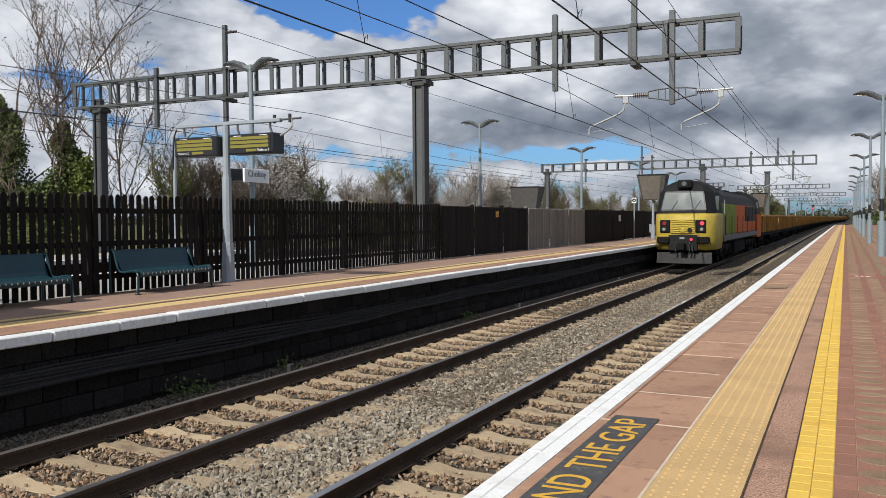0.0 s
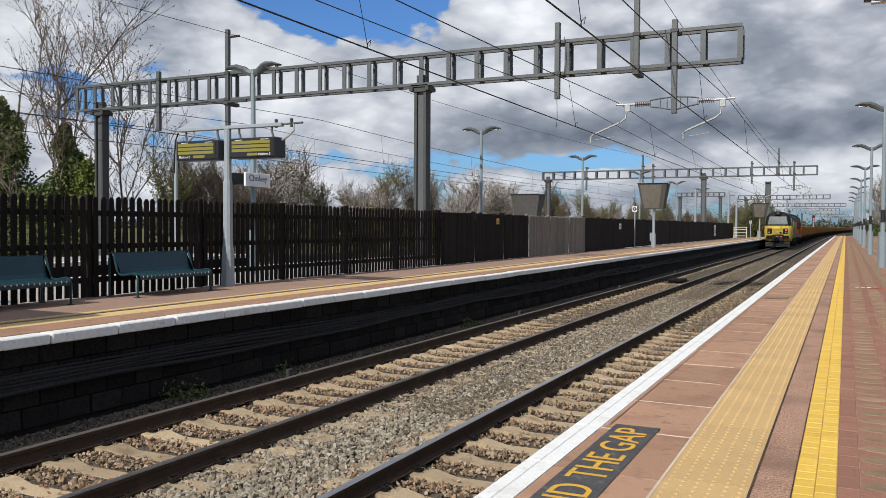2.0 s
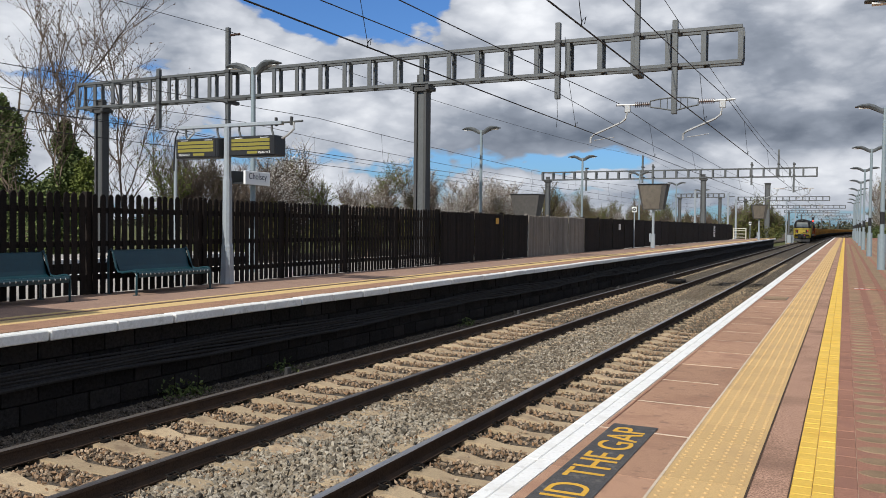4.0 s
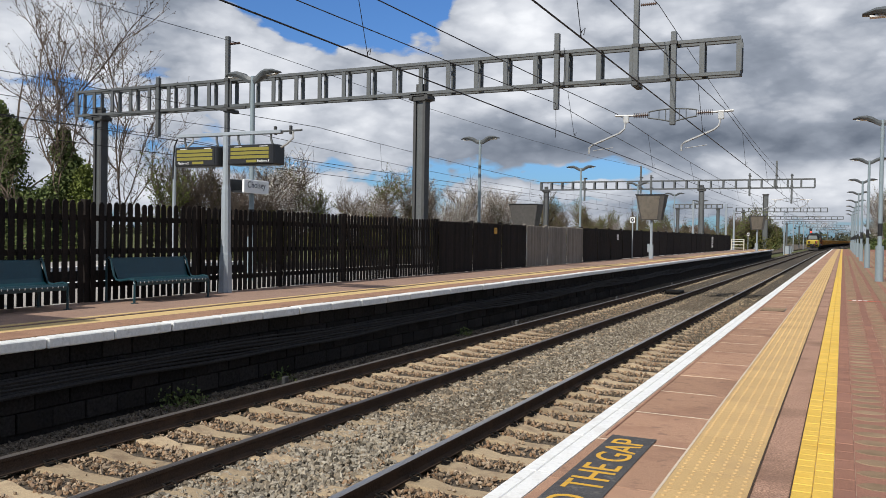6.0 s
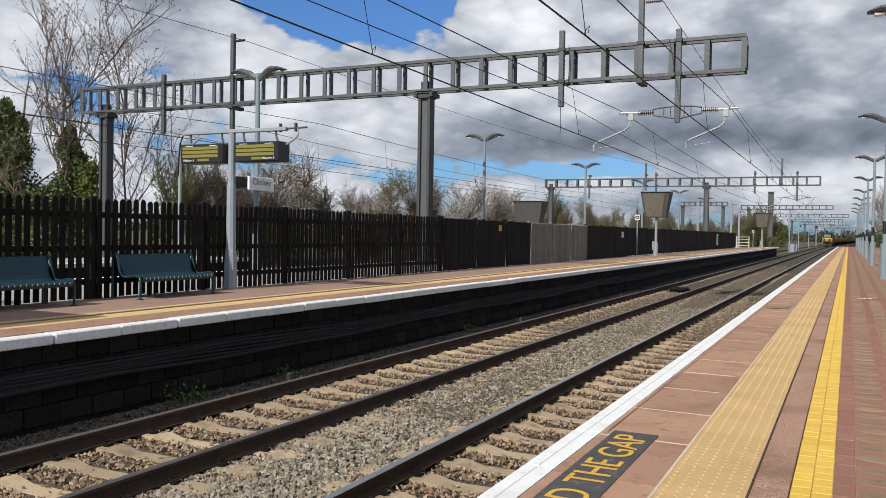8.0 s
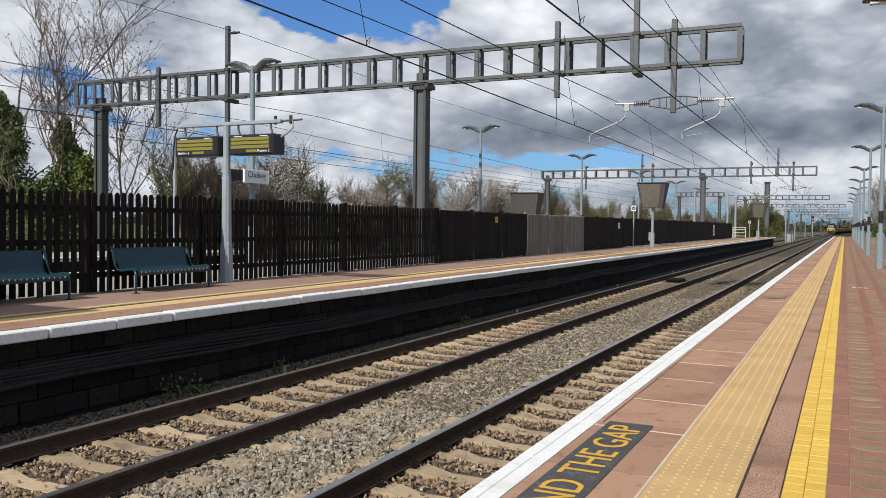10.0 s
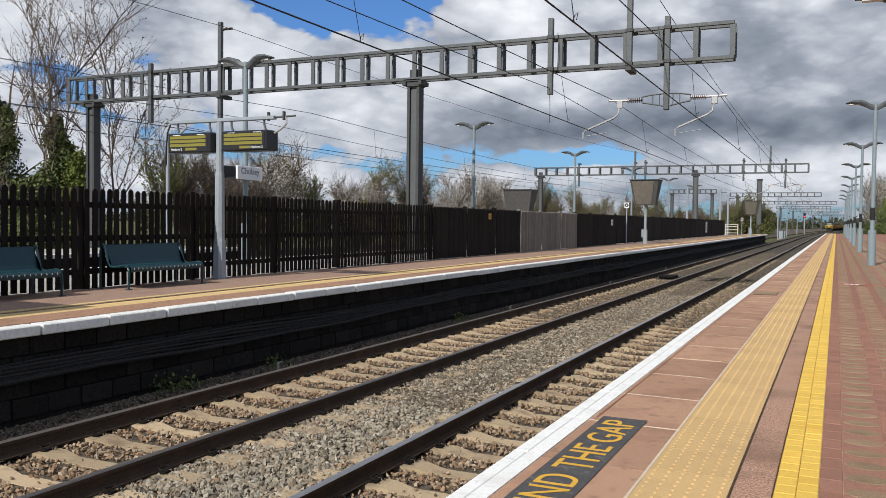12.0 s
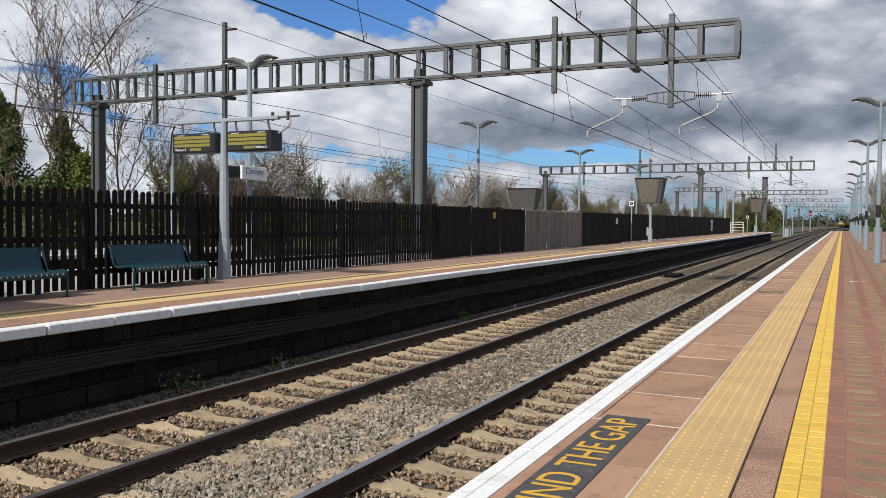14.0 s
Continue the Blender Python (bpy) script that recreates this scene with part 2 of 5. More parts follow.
LOCO_GREEN = mat("lime_green_paint", (0.155, 0.20, 0.02), 0.6, grain=10, amount=0.1, bump=0.02, spec=0.12)
LOCO_ORANGE = mat("orange_paint", (0.46, 0.10, 0.018), 0.6, grain=10, amount=0.1, bump=0.02, spec=0.12)
UNDER = mat("dirty_underframe", (0.012, 0.0105, 0.0095), 0.95, grain=20, amount=0.4, bump=0.2)
WAGON = mat("wagon_yellow_paint", (0.34, 0.16, 0.02), 0.6, grain=8, amount=0.15, blotch=0.8, bump=0.04, tint=(0.17, 0.085, 0.025), vary=0.2, stain=(0.11, 0.06, 0.025))
GLASS = mat("windscreen_glass", (0.085, 0.10, 0.095), 0.08, grain=2, amount=0.05, bump=0.0, spec=0.8)
FAR_PAVING = mat("brown_block_paving", (0.30, 0.20, 0.15), 0.9, grain=45, amount=0.3, blotch=1.2, bump=0.15, tint=(0.25, 0.165, 0.125), stain=(0.22, 0.15, 0.12))
# darker than the other stones: the platform wall's shade is in the colour
CESS_STONE = island_mat("shaded_cess_stones", [(0.055, 0.044, 0.034), (0.12, 0.098, 0.074), (0.19, 0.155, 0.12)])
BROWN_STONE = island_mat("rusty_ballast", [(0.095, 0.066, 0.043), (0.22, 0.158, 0.104), (0.36, 0.28, 0.20), (0.26, 0.16, 0.092)])
PALE_YELLOW = mat("faded_yellow_line", (0.58, 0.41, 0.19), 0.8, grain=70, amount=0.12, blotch=2, bump=0.08)
CABLE = mat("dusty_black_cable", (0.034, 0.033, 0.033), 0.8, grain=30, amount=0.3, bump=0.1)
DARKER_STONE = island_mat("darker_ballast", [(0.05, 0.042, 0.032), (0.11, 0.092, 0.070), (0.18, 0.152, 0.116), (0.12, 0.092, 0.064)])
COPING = mat("soiled_white_coping", (0.70, 0.69, 0.66), 0.75, grain=25, amount=0.12, blotch=1.6, bump=0.15, tint=(0.64, 0.62, 0.58), stain=(0.53, 0.51, 0.47))
PALE_CONCRETE = mat("pale_concrete_paving", (0.36, 0.335, 0.30), 0.9, grain=40, amount=0.2, blotch=1.2, bump=0.1)
BED_FAR = mat("brown_ballast_far", (0.070, 0.058, 0.044), 0.95, grain=16, amount=0.6, blotch=0.6, bump=0.9, tint=(0.085, 0.068, 0.052))


# ---- mesh tools ----
def link(name, data, parent=None, m=None, kind="", label="", category="", group=""):
    ob = new(name, data)
    if parent is not None:
        ob.parent = parent
    if m is not None:
        ob.matrix_basis = m
    return tagged(ob, label, category, group, kind)


def mesh_of(name, bm, material, smooth=False):
    me = bpy.data.meshes.new(name)
    bm.normal_update()
    bm.to_mesh(me)
    bm.free()
    for mm in (material if isinstance(material, (list, tuple)) else [material]):
        me.materials.append(mm)
    if smooth:
        me.polygons.foreach_set("use_smooth", [True] * len(me.polygons))
    return me


def part(name, bm, material, parent, label="", smooth=False):
    return link(name, mesh_of(name, bm, material, smooth), parent, label=label)


def thing(name, m, label, category, group="", kind=""):
    ob = link(name, None, None, m, kind, label, category, group)
    ob.empty_display_size = 0.2
    return ob


def box(bm, x0, x1, y0, y1, z0, z1, bev=0.0, mi=0):
    vs = [bm.verts.new(p) for p in ((x0, y0, z0), (x1, y0, z0), (x1, y1, z0), (x0, y1, z0), (x0, y0, z1), (x1, y0, z1), (x1, y1, z1), (x0, y1, z1))]
    fs = [bm.faces.new([vs[i] for i in q]) for q in ((3, 2, 1, 0), (4, 5, 6, 7), (0, 1, 5, 4), (1, 2, 6, 5), (2, 3, 7, 6), (3, 0, 4, 7))]
    for f in fs:
        f.material_index = mi
    if bev:
        es = {e for f in fs for e in f.edges}
        bmesh.ops.bevel(bm, geom=list(es), offset=bev, segments=1, affect="EDGES", profile=0.5)
    return bm


def boxed(*a, **k):
    return box(bmesh.new(), *a, **k)


def tube(bm, pts, r, n=8, caps=True, r1=None):
    """A round bar through the points, from radius r to r1."""
    pts = [Vector(p) for p in pts]
    rings = []
    for i, p in enumerate(pts):
        d = (pts[min(i + 1, len(pts) - 1)] - pts[max(i - 1, 0)]).normalized()
        up = Vector((0, 0, 1)) if abs(d.z) < 0.9 else Vector((0, 1, 0))
        a = d.cross(up).normalized()
        b = a.cross(d)
        rr = r if r1 is None else r + (r1 - r) * i / (len(pts) - 1)
        rings.append([bm.verts.new(p + (a * math.cos(t) + b * math.sin(t)) * rr) for t in (2 * math.pi * k / n for k in range(n))])
    for s, t in zip(rings, rings[1:]):
        for k in range(n):
            bm.faces.new((s[k], s[(k + 1) % n], t[(k + 1) % n], t[k]))
    if caps:
        bm.faces.new(rings[0][::-1])
        bm.faces.new(rings[-1])
    return bm


def tubed(pts, r, n=8, **k):
    return tube(bmesh.new(), pts, r, n, **k)


def loft(bm, sections, close=True, caps=True, mi=0):
    """Skin over sections with equal numbers of points."""
    rows = [[bm.verts.new(p) for p in s] for s in sections]
    n = len(rows[0])
    for a, b in zip(rows, rows[1:]):
        for k in range(n if close else n - 1):
            f = bm.faces.new((a[k], a[(k + 1) % n], b[(k + 1) % n], b[k]))
            f.material_index = mi
    if caps and close:
        for f in (bm.faces.new(rows[0][::-1]), bm.faces.new(rows[-1])):
            f.material_index = mi
    bmesh.ops.recalc_face_normals(bm, faces=bm.faces)
    return bm


def bend(y):
    """How far the line has drifted to the right past the station."""
    return 0.0 if y < 140 else (y - 140) ** 2 / 14000.0


# ---- ground, line and platforms ----
TRACKS = (-6.163, -2.882)
RAIL_Z = -0.915
EDGE, FAR_EDGE = -1.47, -7.736
FENCE_X = -10.95
LINE_YS = [-12 + 4 * i for i in range(38)] + [140 + 15 * i for i in range(1, 60)]


def strip(name, x0, x1, z, material, ys, thick=0.3, label="", category="ground", wander=True):
    bm = bmesh.new()
    secs = []
    for y in ys:
        o = bend(y) if wander else 0
        secs.append([(x0 + o, y, z - thick), (x1 + o, y, z - thick), (x1 + o, y, z), (x0 + o, y, z)])
    loft(bm, secs)
    return link(name, mesh_of(name, bm, material), kind="structure", label=label, category=category)


def ground():
    bm = bmesh.new()
    box(bm, -2500, 2500, -600, 4000, -2.0, -1.42)
    link("ground", mesh_of("ground", bm, GRASS), kind="structure", label="rough grass and scrub land beside the railway", category="ground")
    strip("ballast_bed", -8.05, -1.3, -1.125, BED, LINE_YS, 0.295, "grey granite ballast bed under the two tracks", "ballast")
    strip("ballast_bed_middle", -8.04, -1.31, -1.086, BED_FAR, [36, 38, 42, 46, 50, 54, 58], 0.25, "brown ballast heaped about the sleepers", "ballast")
    strip("ballast_bed_far", -8.03, -1.32, -1.077, BED_FAR, [58] + [y for y in LINE_YS if y > 58], 0.25, "brown ballast covering the sleepers further along the line", "ballast")
    strip("ballast_shoulder", -40, -11.3, -1.2, BED, LINE_YS, 0.3, "ballast under the lines behind the fence", "ballast")


def rail_profile(x, z):
    h = [(-0.07, -0.159), (0.07, -0.159), (0.07, -0.148), (0.012, -0.125), (0.009, -0.05), (0.035, -0.038), (0.036, -0.008), (0.026, 0.0),
         (-0.026, 0.0), (-0.036, -0.008), (-0.035, -0.038), (-0.009, -0.05), (-0.012, -0.125), (-0.07, -0.148)]
    return [(x + a, z + b) for a, b in h]


def track(cx, label):
    t = thing("railway_track", pose(0, 0, 0), label, "railway track", "running lines", "structure")
    for s in (-0.7525, 0.7525):
        bm = bmesh.new()
        loft(bm, [[(px + bend(y), y, pz) for px, pz in rail_profile(cx + s, RAIL_Z)] for y in LINE_YS])
        for f in bm.faces:
            f.material_index = 1 if f.calc_center_median().z > RAIL_Z - 0.012 and f.normal.z > 0.3 else 0
        part("rail", bm, [RAIL_SIDE, RAIL_TOP if cx > -4 else RAIL_TOP_DULL], t, "steel rail with a polished running surface")
    # concrete sleepers, dished in the middle
    bm = bmesh.new()
    secs = []
    for x, z, w in ((-1.25, -0.012, 0.10), (-1.2, 0.0, 0.125), (-0.5, 0.0, 0.125), (-0.3, -0.035, 0.10), (0.3, -0.035, 0.10), (0.5, 0, 0.125), (1.2, 0, 0.125), (1.25, -0.012, 0.10)):
        secs.append([(x, -w - 0.02, -0.2), (x, w + 0.02, -0.2), (x, w, z), (x, -w, z)])
    loft(bm, secs)
    me = mesh_of("sleeper", bm, CONCRETE)
    bm = bmesh.new()
    for s in (-0.7525, 0.7525):
        for d in (-1, 1):
            c = s + d * 0.115
            box(bm, c - 0.03, c + 0.03, -0.045, 0.045, 0, 0.02)
            tube(bm, [(c + d * 0.05, -0.045, 0.015), (c + d * 0.025, -0.06, 0.04), (c - d * 0.02, -0.055, 0.052), (c - d * 0.04, -0.02, 0.04), (c - d * 0.04, 0.02, 0.04), (c - d * 0.02, 0.055, 0.052), (c + d * 0.025, 0.06, 0.04), (c + d * 0.05, 0.045, 0.015)], 0.010, 5)
    mc = mesh_of("rail_clip", bm, UNDER)
    z = RAIL_Z - 0.165
    y = 5.56 - 0.6255 * 12
    i = 0
    while y < 150:
        sl = link("sleeper", me, t, pose(cx + random.uniform(-0.01, 0.01), y, z, 0, 0, random.uniform(-0.6, 0.6)))
        if y < 45:
            link("rail_clips", mc, sl)
        y += 0.6255
    bm = bmesh.new()
    while y < 420:
        box(bm, cx - 1.25 + bend(y), cx + 1.25 + bend(y), y - 0.13, y + 0.13, z - 0.1, z)
        y += 0.6255
    tagged(part("far_sleepers", bm, CONCRETE, t, "distant concrete sleepers"), kind="stuff")
    return t


def stones(name, n, x0, x1, y0, y1, z, size, seed, material, label, power=1.6, skip=None):
    """Broken stones strewn over a strip, thinning out along it."""
    rng = np.random.default_rng(seed)
    base = np.array([(1, 0, 0), (-1, 0, 0), (0, 1, 0), (0, -1, 0), (0, 0, 1), (0, 0, -1), (.7, .7, .5), (-.7, .6, -.5)], float)
    tri = np.array([(0, 6, 4), (6, 2, 4), (2, 1, 4), (1, 3, 4), (3, 0, 4), (6, 0, 5), (2, 6, 5), (1, 2, 7), (2, 5, 7), (5, 1, 7), (1, 5, 3), (3, 5, 0)])
    x = rng.uniform(x0, x1, n)
    y = y0 + (y1 - y0) * rng.uniform(0, 1, n) ** power
    if skip:
        ok = skip(x, y)
        x, y = x[ok], y[ok]
        n = len(x)
    s = size * rng.uniform(0.55, 1.25, n)
    q = rng.normal(size=(n, 4))
    q /= np.linalg.norm(q, axis=1, keepdims=True)
    w, a, b, c = q.T
    rot = np.stack([1 - 2 * (b * b + c * c), 2 * (a * b - c * w), 2 * (a * c + b * w), 2 * (a * b + c * w), 1 - 2 * (a * a + c * c), 2 * (b * c - a * w),
                    2 * (a * c - b * w), 2 * (b * c + a * w), 1 - 2 * (a * a + b * b)], 1).reshape(n, 3, 3)
    v = base[None] * rng.uniform(0.7, 1.3, (n, 8, 1)) * np.stack([np.ones(n), rng.uniform(0.6, 0.9, n), rng.uniform(0.45, 0.75, n)], 1)[:, None, :]
    v = np.einsum("nij,nkj->nki", rot, v) * s[:, None, None]
    v += np.stack([x, y, z + rng.uniform(-0.2, 0.7, n) * size], 1)[:, None, :]
    f = (tri[None] + 8 * np.arange(n)[:, None, None]).reshape(-1, 3)
    me = bpy.data.meshes.new(name)
    me.from_pydata(v.reshape(-1, 3), [], f)
    me.materials.append(material)
    return link(name, me, kind="stuff", label=label, category="ballast stones")


def off_rails(x, y):
    """Keeps stones off the four rails."""
    ok = np.ones(len(x), bool)
    for cx in TRACKS:
        for r in (-0.7525, 0.7525):
            ok &= np.abs(x - cx - r) > 0.1
    return ok


def between_sleepers(cx):
    def ok(x, y):
        ph = np.abs((y - 5.56 + 0.6255 / 2) % 0.6255 - 0.6255 / 2)
        onrail = (np.abs(np.abs(x - cx) - 0.7525) < 0.09)
        on = (np.abs(x - cx) < 1.24) & (ph < 0.15)
        return ~(onrail | (on & (np.random.default_rng(5).uniform(0, 1, len(x)) > 0.06)))
    return ok


ground()
track(TRACKS[0], "far running line on concrete sleepers with rusty-sided rails")
track(TRACKS[1], "near running line on concrete sleepers with polished rails")
stones("ballast_stones", 34000, -5.35, -3.7, 1.0, 27, -1.112, 0.034, 1, STONE, "loose grey granite ballast between the two tracks", 1.6)
stones("ballast_stones", 34000, -5.35, -3.7, 9, 70, -1.110, 0.036, 6, DARKER_STONE, "darker ballast between the two tracks", 1.25)
stones("ballast_stones", 26000, -6.9, -1.7, 19, 75, -1.103, 0.032, 7, DARKER_STONE, "dark brown ballast lying over the sleepers", 1.4, off_rails)
stones("ballast_stones", 30000, -6.9, -4.8, 2.0, 34, -1.112, 0.027, 2, BROWN_STONE, "brownish ballast between the sleepers of the far track", 1.5, between_sleepers(TRACKS[0]))
stones("ballast_stones", 30000, -4.2, -1.7, 1.0, 30, -1.108, 0.027, 3, BROWN_STONE, "ballast between the sleepers of the near track", 1.5, between_sleepers(TRACKS[1]))
# strip beside the wall, with the wall's shade painted in
stones("ballast_stones", 22000, -7.97, -6.95, 2.0, 32, -1.118, 0.026, 4, CESS_STONE, "ballast along the foot of the platform wall, coloured dark for the wall's shade", 1.4)


def near_platform():
    p = thing("platform_near", pose(0, 0, 0), "station platform paved in pink slabs, tactile tiles and red blocks", "platform", "", "structure")
    bm = bmesh.new()
    box(bm, EDGE + 0.16, 9, -14, 139, -1.5, -0.005)
    part("body", bm, MORTAR, p)
    # white-painted nosing: two bands with a groove
    for i, y in enumerate(np.arange(-13.85, 138, 0.85)):
        if y > 90 and i % 4:
            continue
        L = 0.85 if y <= 90 else 3.4
        bm = bmesh.new()
        box(bm, EDGE, EDGE + 0.075, y + 0.004, y + L - 0.004, -0.07, 0.0, 0.006)
        box(bm, EDGE + 0.083, EDGE + 0.162, y + 0.004, y + L - 0.004, -0.07, 0.002)
        link("nosing_stone", mesh_of("nosing_stone", bm, WHITE), p)
    bm = bmesh.new()
    box(bm, EDGE + 0.05, EDGE + 0.17, -14, 139, -0.4, -0.071)
    box(bm, EDGE + 0.18, EDGE + 0.3, -14, 139, -1.5, -0.3)
    part("edge_wall", bm, WALL_DARK, p)

    def row(name, x0, x1, step, start, material, y_end, z=0.0, gap=0.005):
        me = mesh_of(name, boxed(x0, x1, gap, step - gap, -0.04, 0.0, 0.003), material)
        y = start
        while y < y_end:
            link(name, me, p, pose(0, y, z + random.uniform(-0.0015, 0.0015)))
            y += step
        bm = bmesh.new()
        box(bm, x0, x1, y, 138.9, -0.04, z)
        if y < 138:
            part(name + "_far", bm, material, p)

    s0 = 3.925 - 0.863 * 20
    row("paving_slab", EDGE + 0.167, -0.785, 0.863, s0, SLAB, 120, gap=0.002)
    row("aggregate_slab", -0.392, -0.226, 3.4, s0, AGGREGATE, 120, gap=0.001)
    # pale grout stands only in some of the joints
    me = mesh_of("grout_joint", boxed(EDGE + 0.17, -0.79, -0.0055, 0.0055, -0.01, 0.0022), MORTAR)
    thin = mesh_of("grout_joint", boxed(EDGE + 0.19, -0.86, -0.0025, 0.0025, -0.01, 0.0022), MORTAR)
    for k in range(18, 62):
        full = k in (18, 20, 21, 22, 25, 26) or (k > 30 and k % 5 == 0)
        link("grout_joint", me if full else thin, p, pose(0, s0 + 0.863 * k, random.uniform(-0.0008, 0.0006) - (0 if full else 0.0004), 0, 0, random.uniform(-1.2, 0.4) - 1.0))
    # tactile tiles with six rows of six blisters
    bm = boxed(-0.779, -0.397, 0.002, 0.398, -0.04, 0.0)
    for i in range(6):
        for j in range(6):
            cx, cy = -0.779 + 0.382 * (i + 0.5) / 6, 0.4 * (j + 0.5) / 6
            r = [bm.verts.new((cx + 0.0125 * a, cy + 0.0125 * b, 0.0)) for a, b in ((1, 0), (.5, .87), (-.5, .87), (-1, 0), (-.5, -.87), (.5, -.87))]
            q = [bm.verts.new((cx + 0.009 * a, cy + 0.009 * b, 0.0055)) for a, b in ((1, 0), (.5, .87), (-.5, .87), (-1, 0), (-.5, -.87), (.5, -.87))]
            for k in range(6):
                bm.faces.new((r[k], r[(k + 1) % 6], q[(k + 1) % 6], q[k]))
            bm.faces.new(q)
    me = mesh_of("tactile_tile", bm, TACTILE)
    y = 3.2 - 0.4 * 20
    while y < 60:
        link("tactile_tile", me, p, pose(0, y, 0.001))
        y += 0.4
    part("tactile_strip_far", boxed(-0.779, -0.397, y, 138.8, -0.04, 0.003), TACTILE, p)
    for x0 in (-0.221, -0.132):
        row("yellow_tile", x0, x0 + 0.087, 0.125, 0.5 if x0 < -0.2 else 0.56, YELLOW_TILE, 30, 0.004, 0.0025)
    part("yellow_strip", boxed(-0.221, -0.045, -13.9, 0.5, -0.04, 0.004), YELLOW_TILE, p)
    # red block bands between columns of worn buff blocks
    me_r = mesh_of("paver", boxed(0, 0.097, 0.002, 0.198, -0.05, 0, 0.003), PAVER)
    me_w = bmesh.new()
    ring = [(0.0, 0.068), (0.025, 0.035), (0.07, 0.012), (0.13, 0.012), (0.175, 0.035), (0.2, 0.068), (0.2, 0.09), (0.175, 0.125), (0.13, 0.148), (0.07, 0.148), (0.025, 0.125), (0.0, 0.09)]
    loft(me_w, [[(a, b, -0.03) for a, b in ring], [(a, b, -0.002) for a, b in ring], [(0.1 + (a - 0.1) * 0.95, 0.08 + (b - 0.08) * 0.93, 0.001) for a, b in ring]])
    me_w = mesh_of("paver", me_w, PAVER_BUFF)
    for x in (-0.043, 0.262, 0.567):
        y = 2.0 if x < 0.5 else 6.0
        while y < 13:
            link("paver", me_r, p, pose(x, y + (0.1 if x > 0 else 0), random.uniform(-0.002, 0.001)))
            y += 0.2
    for x in (0.058, 0.363):
        y = 1.77 if x < 0.3 else 5.0
        while y < 20:
            link("paver", me_w, p, pose(x, y, random.uniform(-0.002, 0.0005)))
            y += 0.243
    part("paver_bed", boxed(0.055, 0.261, -13.9, 138.7, -0.05, -0.003), PAVER, p)
    part("paver_bed", boxed(0.361, 0.565, -13.9, 138.7, -0.05, -0.003), PAVER, p)
    bm = bmesh.new()
    for x in (0.058, 0.363):
        y = 20.3
        while y < 75:
            box(bm, x, x + 0.2, y, y + 0.145, -0.01, -0.001)
            y += 0.243
    tagged(part("paver_field", bm, PAVER_BUFF, p), kind="stuff")
    bm = bmesh.new()
    for x in (-0.043, 0.262, 0.567):
        box(bm, x, x + 0.097, 13.0, 138.8, -0.04, 0.0)
        box(bm, x, x + 0.097, -13.9, 2.0 if x < 0.5 else 6.0, -0.04, 0.0)
    part("paver_band", bm, PAVER, p)
    for k in range(8):
        part("paver_band", boxed(0.667 + 0.304 * k, 0.867 + 0.304 * k, -13.9, 138.8, -0.04, 0.0), PAVER_BUFF, p)
        part("paver_band", boxed(0.87 + 0.304 * k, 0.968 + 0.304 * k, -13.9, 138.8, -0.04, 0.0), PAVER, p)
    part("paver_field", boxed(3.1, 8.9, -13.9, 138.8, -0.04, 0.0), PAVER, p)
    return p


def far_platform():
    p = thing("platform_far", pose(0, 0, 0), "opposite platform with white edge and red block paving", "platform", "", "structure")
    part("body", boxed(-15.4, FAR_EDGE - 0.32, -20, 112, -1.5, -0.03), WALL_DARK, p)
    me = mesh_of("coping_stone", boxed(FAR_EDGE - 0.45, FAR_EDGE, 0.009, 0.921, -0.115, 0.0, 0.012), COPING)
    y = 6.29 - 0.93 * 25
    while y < 111.2:
        link("coping_stone", me, p, pose(random.uniform(-0.006, 0.006), y, random.uniform(-0.004, 0.004)))
        y += 0.93
    part("slab_band", boxed(-8.5, FAR_EDGE - 0.2, -20, 111.9, -0.1, 0.004), SLAB, p, "pink paving band")
    part("tactile_band", boxed(-8.88, -8.5, -20, 111.9, -0.1, 0.004), PALE_YELLOW, p, "buff tactile band")
    part("yellow_line", boxed(-9.16, -9.04, -20, 111.9, -0.1, 0.0055), PALE_YELLOW, p, "faded yellow line")
    part("paver_field", boxed(-11.0, -9.0, -20, 111.95, -0.1, 0.0), FAR_PAVING, p, "worn brown block paving")
    part("rear_paving", boxed(-15.0, -11.001, -20, 111.9, -0.1, 0.002), PALE_CONCRETE, p, "pale concrete paving behind the fence")
    part("back_edge", boxed(-15.5, -15.0, -20, 111.9, -0.12, 0.002), WHITE, p, "white edge of the platform's other side")
    # brick wall below the overhang, its shade put into the block colour; cable runs along it
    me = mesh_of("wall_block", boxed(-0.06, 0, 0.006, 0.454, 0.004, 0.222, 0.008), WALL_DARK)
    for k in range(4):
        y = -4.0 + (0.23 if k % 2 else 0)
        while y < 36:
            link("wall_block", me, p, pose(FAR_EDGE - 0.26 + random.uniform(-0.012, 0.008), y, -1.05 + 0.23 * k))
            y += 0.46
    for k in range(6):
        z, r = -0.43 - 0.038 * k, 0.016 + 0.006 * (k % 3)
        pts = [(FAR_EDGE - 0.17 + 0.02 * (k % 2), y, z - 0.025 * math.sin(y * 0.55 + 0.3 * k) - 0.012 * math.sin(y * 1.7 + k)) for y in np.arange(-12, 111, 0.8)]
        part("lineside_cable", tubed(pts, r, 6), CABLE, p, "black cable slung along the platform wall")
    return p


